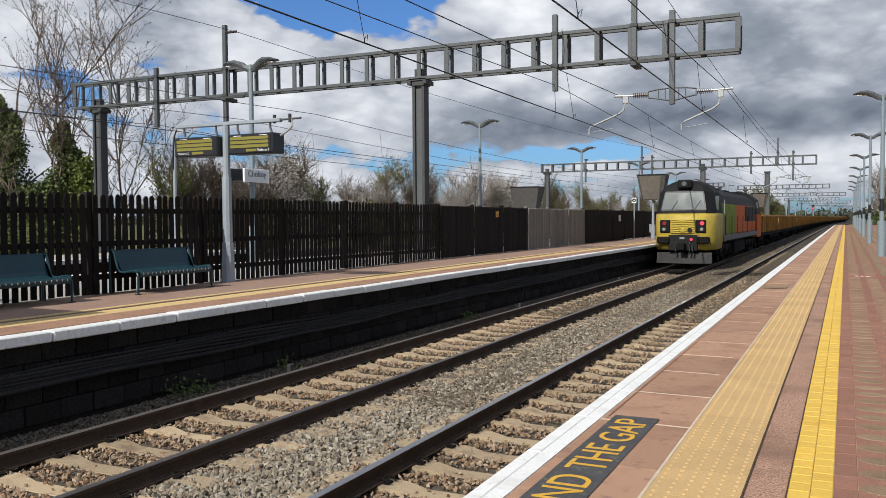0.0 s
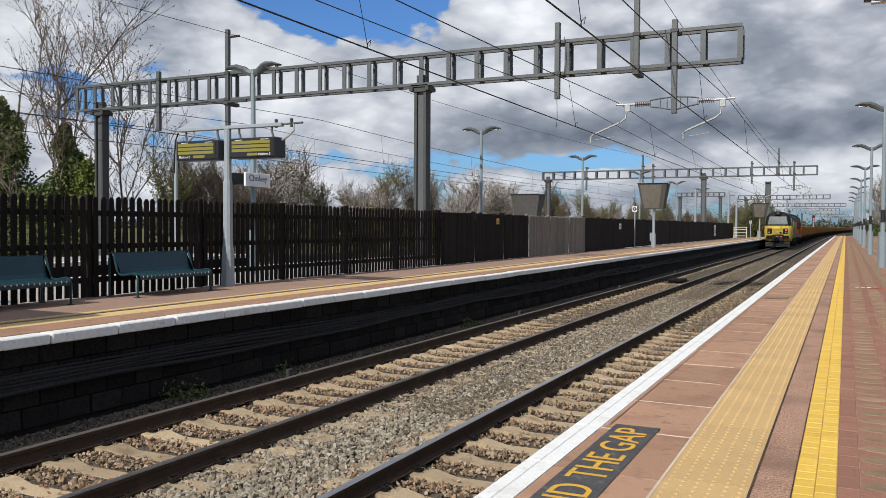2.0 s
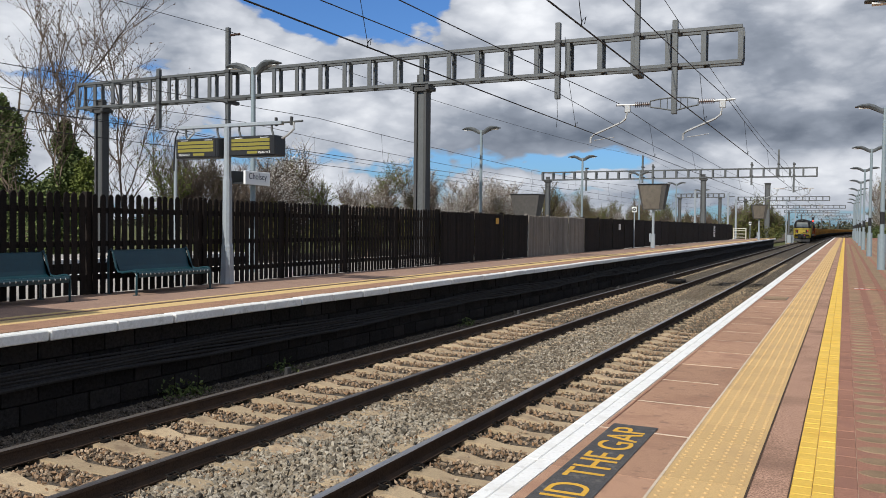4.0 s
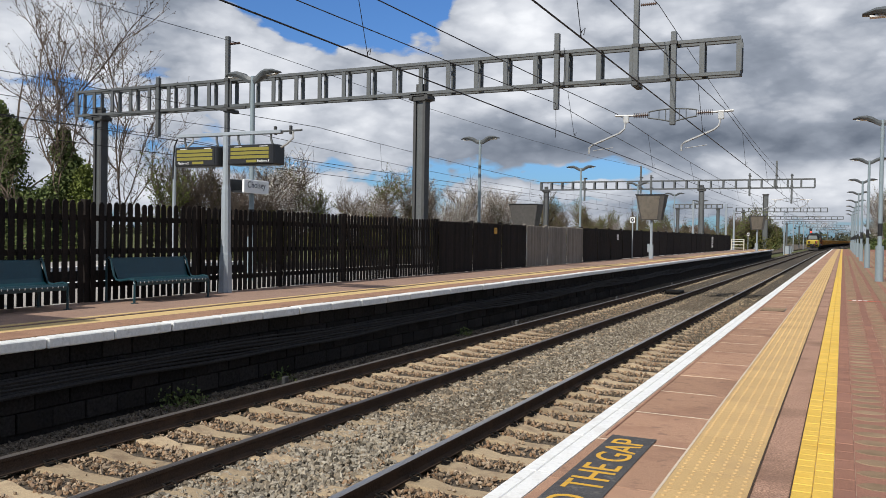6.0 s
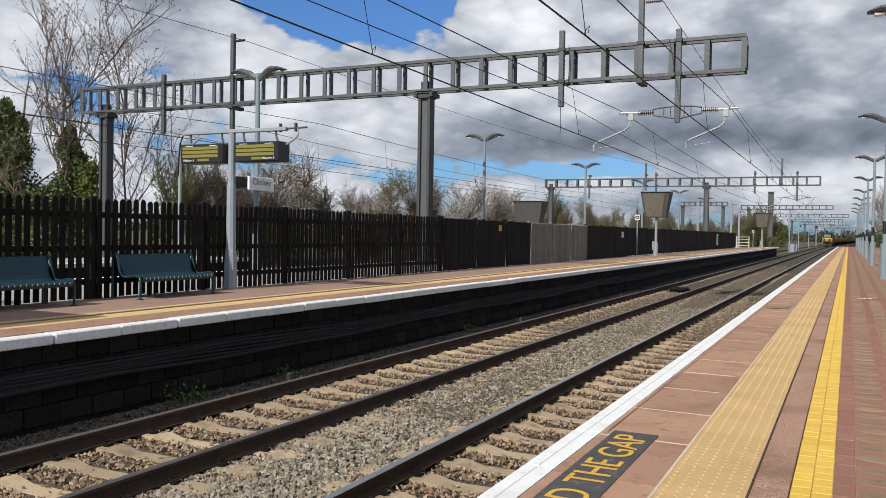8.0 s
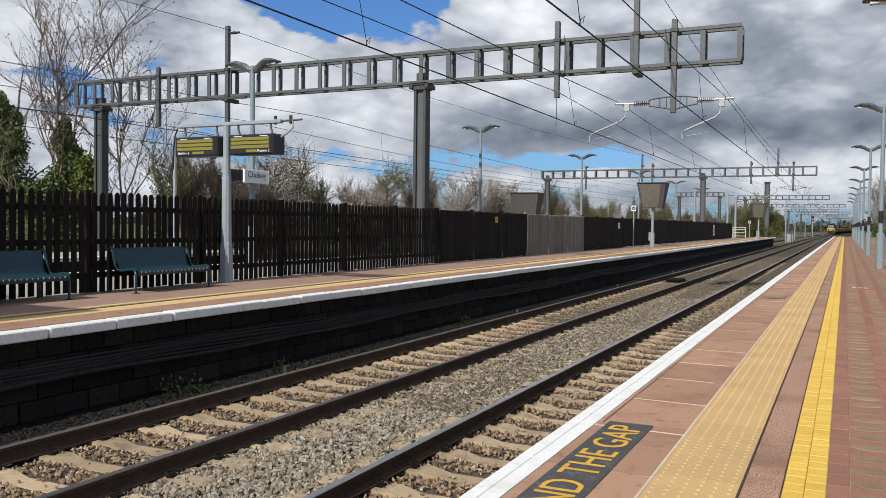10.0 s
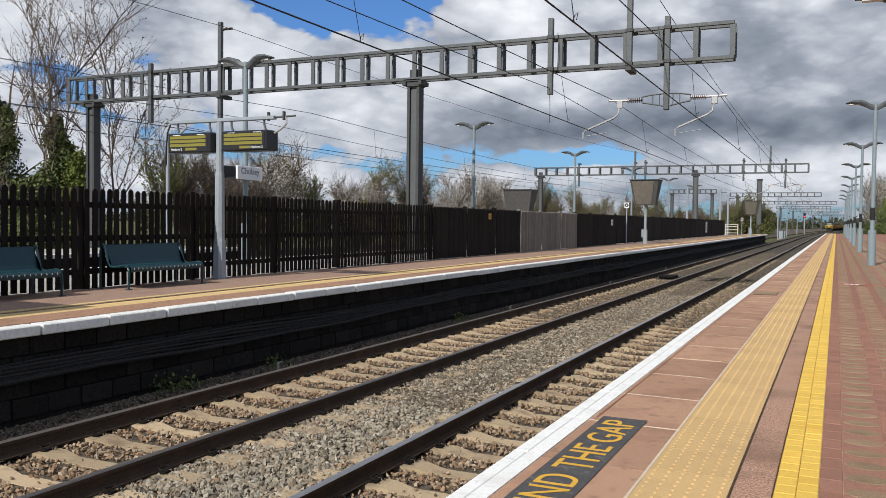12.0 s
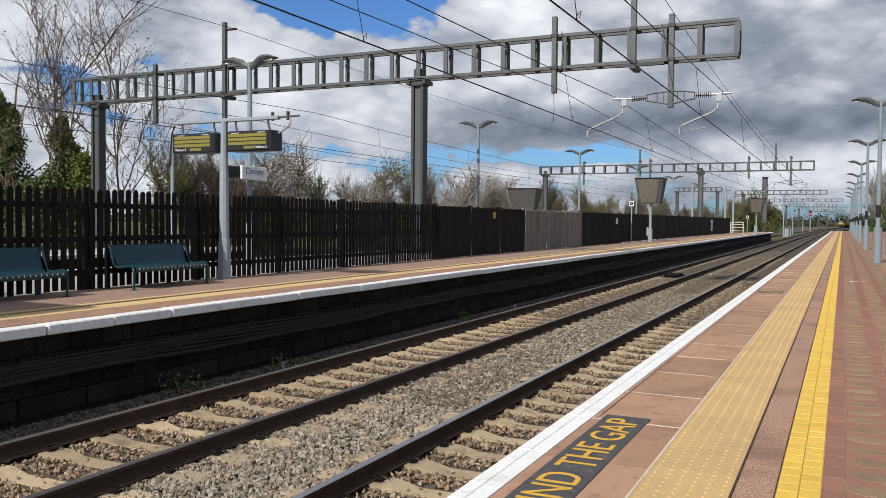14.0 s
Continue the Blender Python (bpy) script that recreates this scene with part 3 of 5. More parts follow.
def third_platform():
    """The platform across the two lines behind the fence."""
    p = thing("platform_third", pose(0, 0, 0), "further platform of pale concrete with a white edge", "platform", "", "structure")
    part("body", boxed(-25.4, -21.6, -20, 27, -1.5, -0.02), WALL_DARK, p)
    part("paving", boxed(-25.3, -21.9, -20, 26.9, -0.1, 0.0), PALE_CONCRETE, p)
    part("edge", boxed(-21.9, -21.45, -20, 26.9, -0.12, 0.003), WHITE, p)


NEAR = near_platform()
FAR = far_platform()
THIRD = third_platform()


# ---- fence ----
def fence():
    """Close-boarded pale fence in bays between posts."""
    def pale(w, h):
        bm = bmesh.new()
        c = 0.25 * w
        prof = [(-w / 2, 0.012), (w / 2, 0.012), (w / 2, h - c * 1.6), (c * 0.6, h), (-c * 0.6, h), (-w / 2, h - c * 1.6)]
        loft(bm, [[(-0.011, a, b) for a, b in prof], [(0.011, a, b) for a, b in prof]])
        return bm
    y = -8.32
    bay = 2.57
    first = None
    k = 0
    mesh_d = mesh_of("pale", pale(0.098, 1.63), FENCE)
    mesh_g = mesh_of("pale", pale(0.098, 1.60), FENCE_GREY)
    mesh_c = mesh_of("pale", pale(0.110, 1.60), FENCE)
    while y < 93:
        grey = 30 <= y < 36
        solid = y > 22
        end = y + bay
        mt = FENCE_GREY if grey else FENCE
        f = thing("fence_panel", pose(FENCE_X, y, 0), "weathered pale grey timber fence panel" if grey else ("dark-stained close-boarded timber fence panel" if solid else "dark-stained timber fence panel with pointed pales and gaps"), "fence", "platform fence")
        part("post", boxed(-0.14, -0.03, -0.06, 0.06, -0.02, 1.66, 0.008), mt, f)
        for z in (0.28, 0.82, 1.36):
            part("rail", boxed(-0.09, -0.014, 0.06, bay - 0.06, z - 0.045, z + 0.045), mt, f)
        pitch = 0.155 if not solid else 0.113
        n = int((bay - 0.04) / pitch)
        if y < 45:
            for i in range(n):
                link("pale", mesh_g if grey else (mesh_c if solid else mesh_d), f, pose(0, 0.08 + pitch * i, random.uniform(-0.012, 0.012), random.uniform(-0.5, 0.5)))
        else:
            bm = bmesh.new()
            for i in range(n):
                box(bm, -0.011, 0.011, 0.03 + pitch * i, 0.03 + pitch * i + 0.111, 0.04, 1.6 + random.uniform(-0.01, 0.01))
            tagged(part("pale_run", bm, mt, f), kind="stuff")
        y = end
        k += 1


fence()


# ---- overhead line ----
def boom(g, x0, x1, z0, z1, panels, depth=0.42):
    """A ladder girder: two frames of chords and posts side by side."""
    for d in (-depth / 2, depth / 2):
        for z in (z0, z1):
            bm = bmesh.new()
            s = 0.05
            box(bm, x0, x1, d - s, d + s, z - 0.055, z + 0.055, 0.01)
            part("chord", bm, STEEL, g)
    for i in range(panels + 1):
        x = x0 + 0.05 + (x1 - x0 - 0.1) * i / panels
        for d in (-depth / 2, depth / 2):
            part("batten", boxed(x - 0.075, x + 0.075, d - 0.03, d + 0.03, z0 + 0.055, z1 - 0.055), STEEL, g)
        if i < panels:
            for z in (z0, z1):
                part("tie_plate", boxed(x - 0.05, x + 0.05, -depth / 2, depth / 2, z - 0.01, z + 0.01), STEEL, g)


def mast(g, x, z1, z0=-1.4, w=0.46, d=0.36):
    """An open column: two channels, coloured dark for their inner shade, either side of a paler web."""
    for s in (-1, 1):
        c = x + s * (w / 2 - 0.05)
        a, b, o = -d / 2, d / 2, s * 0.05
        ring = [(c - o, a), (c + o, a), (c + o, b), (c - o, b), (c - o, b - 0.02), (c + o * 0.6, b - 0.02), (c + o * 0.6, a + 0.02), (c - o, a + 0.02)]
        part("mast_channel", loft(bmesh.new(), [[(px, py, z) for px, py in ring] for z in (z0, z1)]), STEEL_DARK, g)
    part("mast_web", boxed(x - w / 2 + 0.1, x + w / 2 - 0.1, -0.1, -0.07, z0, z1), STEEL, g)
    bm = bmesh.new()
    box(bm, x - w / 2 - 0.1, x + w / 2 + 0.1, -0.26, 0.26, z1 - 0.02, z1 + 0.05)
    box(bm, x - w / 2 - 0.05, x + w / 2 + 0.05, -0.22, 0.22, z1 - 0.2, z1 - 0.02, 0.02)
    part("mast_bracket", bm, STEEL_DARK, g)


def dropper_post(g, x, ztop, zbot, w=0.13):
    part("drop_post", boxed(x - w / 2, x + w / 2, -0.33, -0.33 + w, zbot, ztop, 0.01), STEEL, g)
    for z in (6.06, 7.07):
        part("clamp", boxed(x - 0.11, x + 0.11, -0.35, 0.28, z - 0.055, z + 0.055, 0.008), STEEL_DARK, g)


def insulator(bm, x0, x1, z, r=0.085):
    n = 8
    for i in range(n):
        c = x0 + (x1 - x0) * (i + 0.5) / n
        tube(bm, [(c - 0.02, -0.27, z), (c, -0.27, z), (c + 0.02, -0.27, z)], 0.03, 8)
        tube(bm, [(c - 0.006, -0.27, z), (c + 0.006, -0.27, z)], r, 10)
    tube(bm, [(x0, -0.27, z), (x1, -0.27, z)], 0.025, 8)


INSUL = mat("brown_insulator", (0.10, 0.062, 0.05), 0.3, grain=10, amount=0.2, bump=0.0)
ALLOY = mat("pale_alloy_tube", (0.36, 0.36, 0.355), 0.5, 0.5, grain=20, amount=0.1, bump=0.03)


def registration(g, xp, z, reach):
    """Twin registration arms either side of a drop post."""
    for s in (-1, 1):
        bm = bmesh.new()
        a, b = xp + s * 0.06, xp + s * 0.72
        for dz0, dz1 in ((0.16, 0.09), (-0.22, -0.09)):
            tube(bm, [(a, -0.27, z + dz0), (xp + s * 0.45, -0.27, z + dz1 * 1.5), (b, -0.27, z + dz1)], 0.024, 6)
        for k in (0.2, 0.4, 0.7):
            tube(bm, [(xp + s * k, -0.27, z - 0.2 + 0.12 * k), (xp + s * k, -0.27, z + 0.16 - 0.1 * k)], 0.014, 5)
        part("bracket", bm, STEEL, g)
        bm = bmesh.new()
        insulator(bm, xp + s * 0.72, xp + s * 1.18, z)
        part("insulator", bm, INSUL, g, "brown ribbed insulator")
        part("arm_tube", tubed([(xp + s * 1.12, -0.27, z), (xp + s * reach, -0.27, z + 0.02)], 0.035, 8), ALLOY, g)
        e = xp + s * (reach - 0.35)
        bm = bmesh.new()
        box(bm, e - 0.09, e + 0.09, -0.3, -0.24, z - 0.22, z + 0.03, 0.015)
        part("clamp_plate", bm, ALLOY, g)
        q = e - (1.15 if s < 0 else 1.12)
        part("registration_arm", tubed([(e, -0.27, z - 0.18), (e - 0.05, -0.27, z - 0.4), (e - 0.2, -0.27, z - 0.52), (q + 0.1, -0.27, z - 0.86), (q, -0.27, z - 0.95), (q, -0.27, z - 1.12)], 0.034, 7), ALLOY, g)
        part("steady_arm", tubed([(q + 0.12, -0.27, z - 1.04), (q + 0.75, -0.27, z - 0.96)], 0.012, 5), ALLOY, g)


def gantry(y, x0, x1, panels, masts, z0=6.06, z1=7.07):
    g = thing("overhead_line_gantry", pose(0, y, 0), "grey galvanised steel gantry carrying the overhead wires", "gantry", "overhead line gantries")
    boom(g, x0, x1, z0, z1, panels)
    for x in masts:
        mast(g, x, z0 - 0.06)
        part("mast_head", boxed(x - 0.17, x + 0.17, -0.12, 0.12, z0 - 0.01, z0 + 0.34, 0.01), STEEL_DARK, g)
        for s in (-1, 1):
            part("clamp_bolt", boxed(x + s * 0.3 - 0.07, x + s * 0.3 + 0.07, -0.3, 0.3, z0 - 0.22, z0 - 0.08, 0.015), STEEL_DARK, g)
    return g


G1 = gantry(26, -30.05, -2.83, 26, (-13.37, -28.8))
for x, a, b in ((-25.3, 7.4, 5.0), (-21.74, 8.75, 3.6), (-8.4, 7.67, 5.25), (-5.88, 8.6, 5.95), (-4.74, 7.4, 4.6)):
    dropper_post(G1, x, a, b, 0.16)
registration(G1, -4.74, 4.93, 1.75)
for x in (-21.74, -5.88):
    part("cross_arm", boxed(x - 0.55, x + 0.95, -0.36, -0.26, 5.9, 5.99, 0.01), STEEL_DARK, G1)
    part("cross_arm", boxed(x - 0.1, x + 0.1, -0.4, 0.34, 5.82, 5.96, 0.02), STEEL_DARK, G1)
for x in (-8.33, -8.16):
    part("jumper_lead", tubed([(x, -0.3, 7.2), (x + 0.04, -0.34, 6.6), (x, -0.3, 5.95)], 0.009, 5), BLACK, G1, "thin black lead")
part("jumper_lead", tubed([(-8.4, -0.3, 5.3), (-8.38, -0.3, 4.7), (-8.4, -0.3, 4.35)], 0.009, 5), BLACK, G1, "thin black lead")
for x, z in ((-21.74, 8.45), (-5.88, 8.3)):
    bm = bmesh.new()
    insulator(bm, x + 0.12, x + 0.6, z, 0.05)
    part("insulator", bm, INSUL, G1, "ribbed insulator on the post top")
G2 = gantry(82, -28.2, -2.36, 23, (-12.2, -27.6), 5.95, 6.72)
for x, a, b in ((-23.5, 7.0, 4.8), (-17.9, 8.2, 5.5), (-16.9, 7.3, 5.0), (-7.9, 7.3, 5.2), (-5.6, 8.4, 5.9), (-4.3, 7.2, 4.5)):
    dropper_post(G2, x, a, b, 0.16)
registration(G2, -4.3, 4.85, 1.7)
for i, y in enumerate((140, 190, 240, 290, 345, 400, 460, 525)):
    g = gantry(y, -15.5 + bend(y), -2.2 + bend(y) + (i % 2) * 2, 14, (-14.3 + bend(y), ), 5.6, 6.2)
    registration(g, -4.7 + bend(y), 4.8, 1.7)

G3 = thing("overhead_line_mast", pose(-10.3, 130, 0), "tall grey steel mast beside the platform end", "mast", "lone masts")
mast(G3, 0, 7.8, -1.4, 0.72, 0.5)
G4 = thing("overhead_line_gantry", pose(0, 120, 0), "light steel portal over the lines behind the fence", "gantry", "overhead line gantries")
boom(G4, -21.6, -15.0, 5.45, 5.95, 9, 0.3)
for x in (-21.0, -15.6):
    mast(G4, x, 5.4, -1.4, 0.4)
for x, y, h in ((-12.1, 100, 5.2), (-11.3, 100.5, 4.5), (-14.5, 92, 5.3), (-19, 130, 6.5), (-9.5, 160, 6.5), (-10.5, 205, 7), (-11, 255, 7)):
    t = thing("steel_pole", pose(x + bend(y), y, -1.4), "slim grey steel pole beside the line", "pole", "steel poles")
    part("shaft", tubed([(0, 0, 0), (0, 0, h + 1.4)], 0.11, 8), GREY_PAINT, t)
    part("bracket", boxed(-0.05, 0.7, -0.04, 0.04, h + 1.0, h + 1.08), STEEL, t)

WIRE = mat("dark_copper_wire", (0.03, 0.03, 0.032), 0.6, 0.4, grain=20, amount=0.1, bump=0)
SUPPORTS = [-36, 26, 82, 140, 190, 240, 290, 345, 400]


def overhead_wires(cx, mx, z_cont, z_mess):
    t = thing("overhead_wire", pose(0, 0, 0), "dark contact wire hung from its messenger wire by droppers", "overhead wire", "overhead wires")
    cont, mess = [], []
    bm = bmesh.new()
    for j, (a, b) in enumerate(zip(SUPPORTS, SUPPORTS[1:])):
        for k in range(12):
            u = k / 12
            y = a + (b - a) * u
            sag = 4 * u * (1 - u)
            w = 0.12 * (1 - 2 * u if j % 2 else 2 * u - 1) if j > 1 else 0.0
            cont.append((cx + bend(y) + w, y, z_cont))
            mess.append((mx + bend(y) + w, y, z_mess - 0.42 * sag))
            if k % 2 == 1 and y < 250:
                tube(bm, [cont[-1], mess[-1]], 0.006, 4)
                tube(bm, [(cont[-1][0] - 0.02, y, z_cont), (cont[-1][0], y, z_cont + 0.08), (cont[-1][0] + 0.05, y, z_cont + 0.12), (cont[-1][0] + 0.03, y, z_cont + 0.03)], 0.008, 4)
    part("contact_wire", tubed(cont, 0.0115, 6), WIRE, t)
    part("messenger_wire", tubed(mess, 0.010, 6), WIRE, t)
    tagged(part("dropper_set", bm, WIRE, t), kind="stuff")


overhead_wires(-6.3, -6.5, 3.74, 5.05)
overhead_wires(-3.12, -3.25, 3.74, 5.02)
overhead_wires(-17.6, -17.7, 3.8, 5.1)
overhead_wires(-21.0, -21.1, 3.8, 5.1)


def plain_wire(name, pts, label):
    t = thing(name, pose(0, 0, 0), label, "wire", "feeder wires")
    full = []
    for (xa, ya, za), (xb, yb, zb) in zip(pts, pts[1:]):
        for k in range(8):
            u = k / 8
            full.append((xa + (xb - xa) * u, ya + (yb - ya) * u, za + (zb - za) * u - 0.5 * 4 * u * (1 - u)))
    full.append(pts[-1])
    part("strand", tubed(full, 0.011, 5), WIRE, t)


plain_wire("feeder_wire", [(-8.4, -36, 5.4), (-8.4, 26, 5.45), (-8.0, 82, 5.4), (-8.4, 140, 5.4), (-8.2, 190, 5.4)], "bare feeder wire under the gantry booms")
plain_wire("earth_wire", [(-5.25, -36, 8.3), (-5.25, 26, 8.3), (-5.0, 82, 7.2), (-5, 140, 6.6), (-4.8, 190, 6.4)], "bare earth wire on the post tops")
plain_wire("earth_wire", [(-21.2, -36, 8.4), (-21.2, 26, 8.45), (-17.4, 82, 8.0), (-15, 140, 6.5)], "bare earth wire over the lines behind the fence")
plain_wire("feeder_wire", [(-25.3, -36, 5.1), (-25.3, 26, 5.1), (-23.5, 82, 4.9)], "bare feeder wire over the lines behind the fence")


# ---- lamps, signs and furniture of the platforms ----
LAMP_GREY = mat("blue_grey_lamp_paint", (0.20, 0.245, 0.265), 0.45, grain=14, amount=0.1, blotch=2, bump=0.04)
# lamp grey darkened: the shade on the heads' undersides is in the colour
LAMP_HEAD = mat("shaded_grey_lamp_head", (0.075, 0.082, 0.085), 0.55, grain=14, amount=0.1, bump=0.03)
LENS = mat("pale_lamp_lens", (0.6, 0.6, 0.58), 0.25, grain=10, amount=0.05, bump=0)


def platform_lamp(m, height=5.0, base=True):
    t = thing("platform_lamp", m, "blue-grey platform lamp with two wing-shaped heads", "lamp post", "platform lamps")
    if base:
        part("base", tubed([(0, 0, 0), (0, 0, 0.96), (0, 0, 1.03), (0, 0, 1.06)], 0.115, 14), LAMP_GREY, t)
        part("black_band", tubed([(0, 0, 1.35), (0, 0, 1.72)], 0.069, 12), BLACK, t, "black band")
    part("column", tubed([(0, 0, 0), (0, 0, height * 0.5), (0, 0, height - 0.03)], 0.066, 12, r1=0.055), LAMP_GREY, t)
    for s in (-1, 1):
        bm = bmesh.new()
        secs = []
        for x, z, w, h in ((0.02, -0.14, 0.05, 0.075), (0.14, -0.10, 0.08, 0.08), (0.27, -0.02, 0.13, 0.08), (0.42, 0.035, 0.17, 0.07), (0.62, 0.05, 0.15, 0.045), (0.80, 0.02, 0.07, 0.016)):
            secs.append([(s * x, -w, height + z), (s * x, -w * 0.6, height + z + h), (s * x, w * 0.6, height + z + h), (s * x, w, height + z), (s * x, w * 0.7, height + z - h), (s * x, -w * 0.7, height + z - h)])
        loft(bm, secs)
        part("lamp_head", bm, LAMP_HEAD, t, "wing-shaped lamp head")
        part("lens", boxed(min(s * 0.42, s * 0.7), max(s * 0.42, s * 0.7), -0.07, 0.07, height - 0.035, height - 0.005), LENS, t)
    return t


platform_lamp(pose(0.96, 14.1, 0), 4.56)
LAMP = platform_lamp(pose(0.96, 14.1 + 13.86, 0), 4.82)
for k in range(2, 9):
    copy_thing(LAMP, pose(0.96, 14.1 + 13.86 * k, 0))
FAR_LAMP = platform_lamp(pose(-12.95, 16.25 - 14.0, 0.002), 4.96)
for k in range(0, 6):
    copy_thing(FAR_LAMP, pose(-12.95, 16.25 + 14.0 * k, 0.002))
t = thing("slim_pole", pose(-12.4, 13.08, 0), "slim pale steel pole behind the fence", "pole")
part("shaft", tubed([(0, 0, -1.0), (0, 0, 2.9)], 0.035, 8), GREY_PAINT, t)

LED = glow("amber_led", (0.42, 0.36, 0.05), 0.22)
CASE = mat("display_case", (0.013, 0.014, 0.016), 0.4, grain=20, amount=0.1, bump=0.02)
PAPER = mat("white_lettering", (0.75, 0.75, 0.74), 0.6, grain=30, amount=0.03, bump=0)


def letters(name, body, size, material, parent, m, width=None, height=None, label=""):
    """Lettering as thin plates, centred on m."""
    cu = bpy.data.curves.new(name, "FONT")
    cu.body = body
    cu.size = size
    cu.extrude = 0.001
    cu.align_x, cu.align_y = "CENTER", "CENTER"
    tmp = new(name, cu)
    bpy.context.view_layer.update()
    me = bpy.data.meshes.new_from_object(tmp.evaluated_get(bpy.context.evaluated_depsgraph_get()))
    bpy.data.objects.remove(tmp)
    co = np.array([v.co[:] for v in me.vertices])
    lo, hi = co.min(0), co.max(0)
    sx = width / (hi[0] - lo[0]) if width else 1
    sy = height / (hi[1] - lo[1]) if height else sx
    for v in me.vertices:
        v.co = ((v.co.x - (lo[0] + hi[0]) / 2) * sx, (v.co.y - (lo[1] + hi[1]) / 2) * sy, v.co.z)
    me.materials.clear()
    me.materials.append(material)
    return link(name, me, parent, m, label=label)


def display(m, words, flip):
    t = thing("departure_display", m, "black departure display with rows of amber text, hung from a bracket", "display screen", "departure displays")
    part("case", boxed(-0.535, 0.535, -0.17, 0.17, -0.19, 0.19, 0.02), CASE, t)
    part("screen", boxed(-0.50, 0.47, -0.176, -0.171, -0.165, 0.165), BLACK, t, "dark glossy screen")
    for i in range(3):
        z = 0.105 - 0.075 * i
        part("amber_text", boxed(-0.47, 0.42, -0.181, -0.177, z - 0.028, z + 0.028), LED, t, "lit amber text row")
    part("amber_text", boxed(-0.08 if not flip else -0.1, 0.2 if not flip else 0.14, -0.181, -0.177, -0.148, -0.1), LED, t, "lit amber clock row")
    letters("lettering", words, 0.07, PAPER, t, pose(-0.3 if not flip else 0.3, -0.183, -0.125, 90, 0, 0), 0.27, label="white lettering: " + words)
    for x in (-0.3, 0.3):
        part("caption", boxed(x - 0.09, x + 0.09, -0.181, -0.177, 0.145, 0.155), PAPER, t)
    return t


def display_post():
    t = thing("display_post", pose(-10.8, 12.78, 0), "pale grey steel T-post carrying two departure displays", "post")
    def shaft(name, rows):
        part(name, loft(bmesh.new(), [[(-w, -w * 0.5, z), (-w * 0.5, -w, z), (w * 0.5, -w, z), (w, -w * 0.5, z), (w, w * 0.5, z), (w * 0.5, w, z), (-w * 0.5, w, z), (-w, w * 0.5, z)] for w, z in rows]), GREY_PAINT, t)
    shaft("lower_column", [(0.125, 0.0), (0.118, 0.1), (0.102, 0.72), (0.09, 0.78)])
    shaft("column", [(0.088, 0.75), (0.08, 2.0), (0.066, 2.06)])
    shaft("upper_column", [(0.066, 2.06), (0.062, 3.02)])
    part("crossbar", boxed(-1.25, 1.3, -0.05, 0.05, 3.02, 3.09, 0.01), GREY_PAINT, t)
    for x in (-1.05, -0.25, 0.28, 1.05):
        part("hanger", tubed([(x, 0, 3.03), (x, 0, 2.94), (x + 0.05, 0, 2.8)], 0.022, 7), STEEL, t)
    part("conduit", tubed([(-1.2, -0.05, 3.0), (-1.27, -0.05, 2.86), (-1.3, -0.05, 2.6), (-1.31, -0.05, 2.2)], 0.016, 6), BLACK, t, "black cable")
    for x in (-0.85, 1.55):
        part("camera_arm", tubed([(x, 0, 3.05), (x + 0.02, -0.02, 2.93), (x - 0.1, -0.05, 2.82), (x - 0.22, -0.06, 2.76)], 0.022, 7), ALLOY, t)
    part("end_bar", tubed([(1.3, 0, 3.06), (1.75, 0, 3.07)], 0.02, 7), STEEL, t)
    for x in (1.15, 1.5):
        part("fitting", boxed(x - 0.02, x + 0.02, -0.03, 0.03, 3.0, 3.16, 0.006), STEEL_DARK, t)


display_post()
display(pose(-11.42, 12.78, 2.625), "Platform 2", False)
display(pose(-10.085, 12.78, 2.63), "Platform 3", True)

SIGN = mat("grey_white_sign_panel", (0.80, 0.80, 0.79), 0.5, grain=20, amount=0.05, bump=0.02)
SIGN_BLUE = mat("navy_lettering", (0.02, 0.025, 0.05), 0.5, grain=20, amount=0.05, bump=0)


def station_sign():
    t = thing("station_sign", pose(-12.8, 16.2, 2.27), "white station name sign with dark lettering on a lamp column", "sign")
    part("panel", boxed(-0.02, 0.04, -0.47, 0.47, -0.17, 0.15, 0.01), SIGN, t)
    part("back_panel", boxed(-0.34, -0.28, -0.56, 0.5, -0.15, 0.15, 0.01), CASE, t)
    part("underside", boxed(-0.3, -0.02, -0.5, 0.5, -0.16, -0.12), CASE, t)
    letters("lettering", "Cholsey", 0.2, SIGN_BLUE, t, pose(0.043, 0, 0.01, 90, 0, 90), 0.68, label="dark lettering: Cholsey")


station_sign()


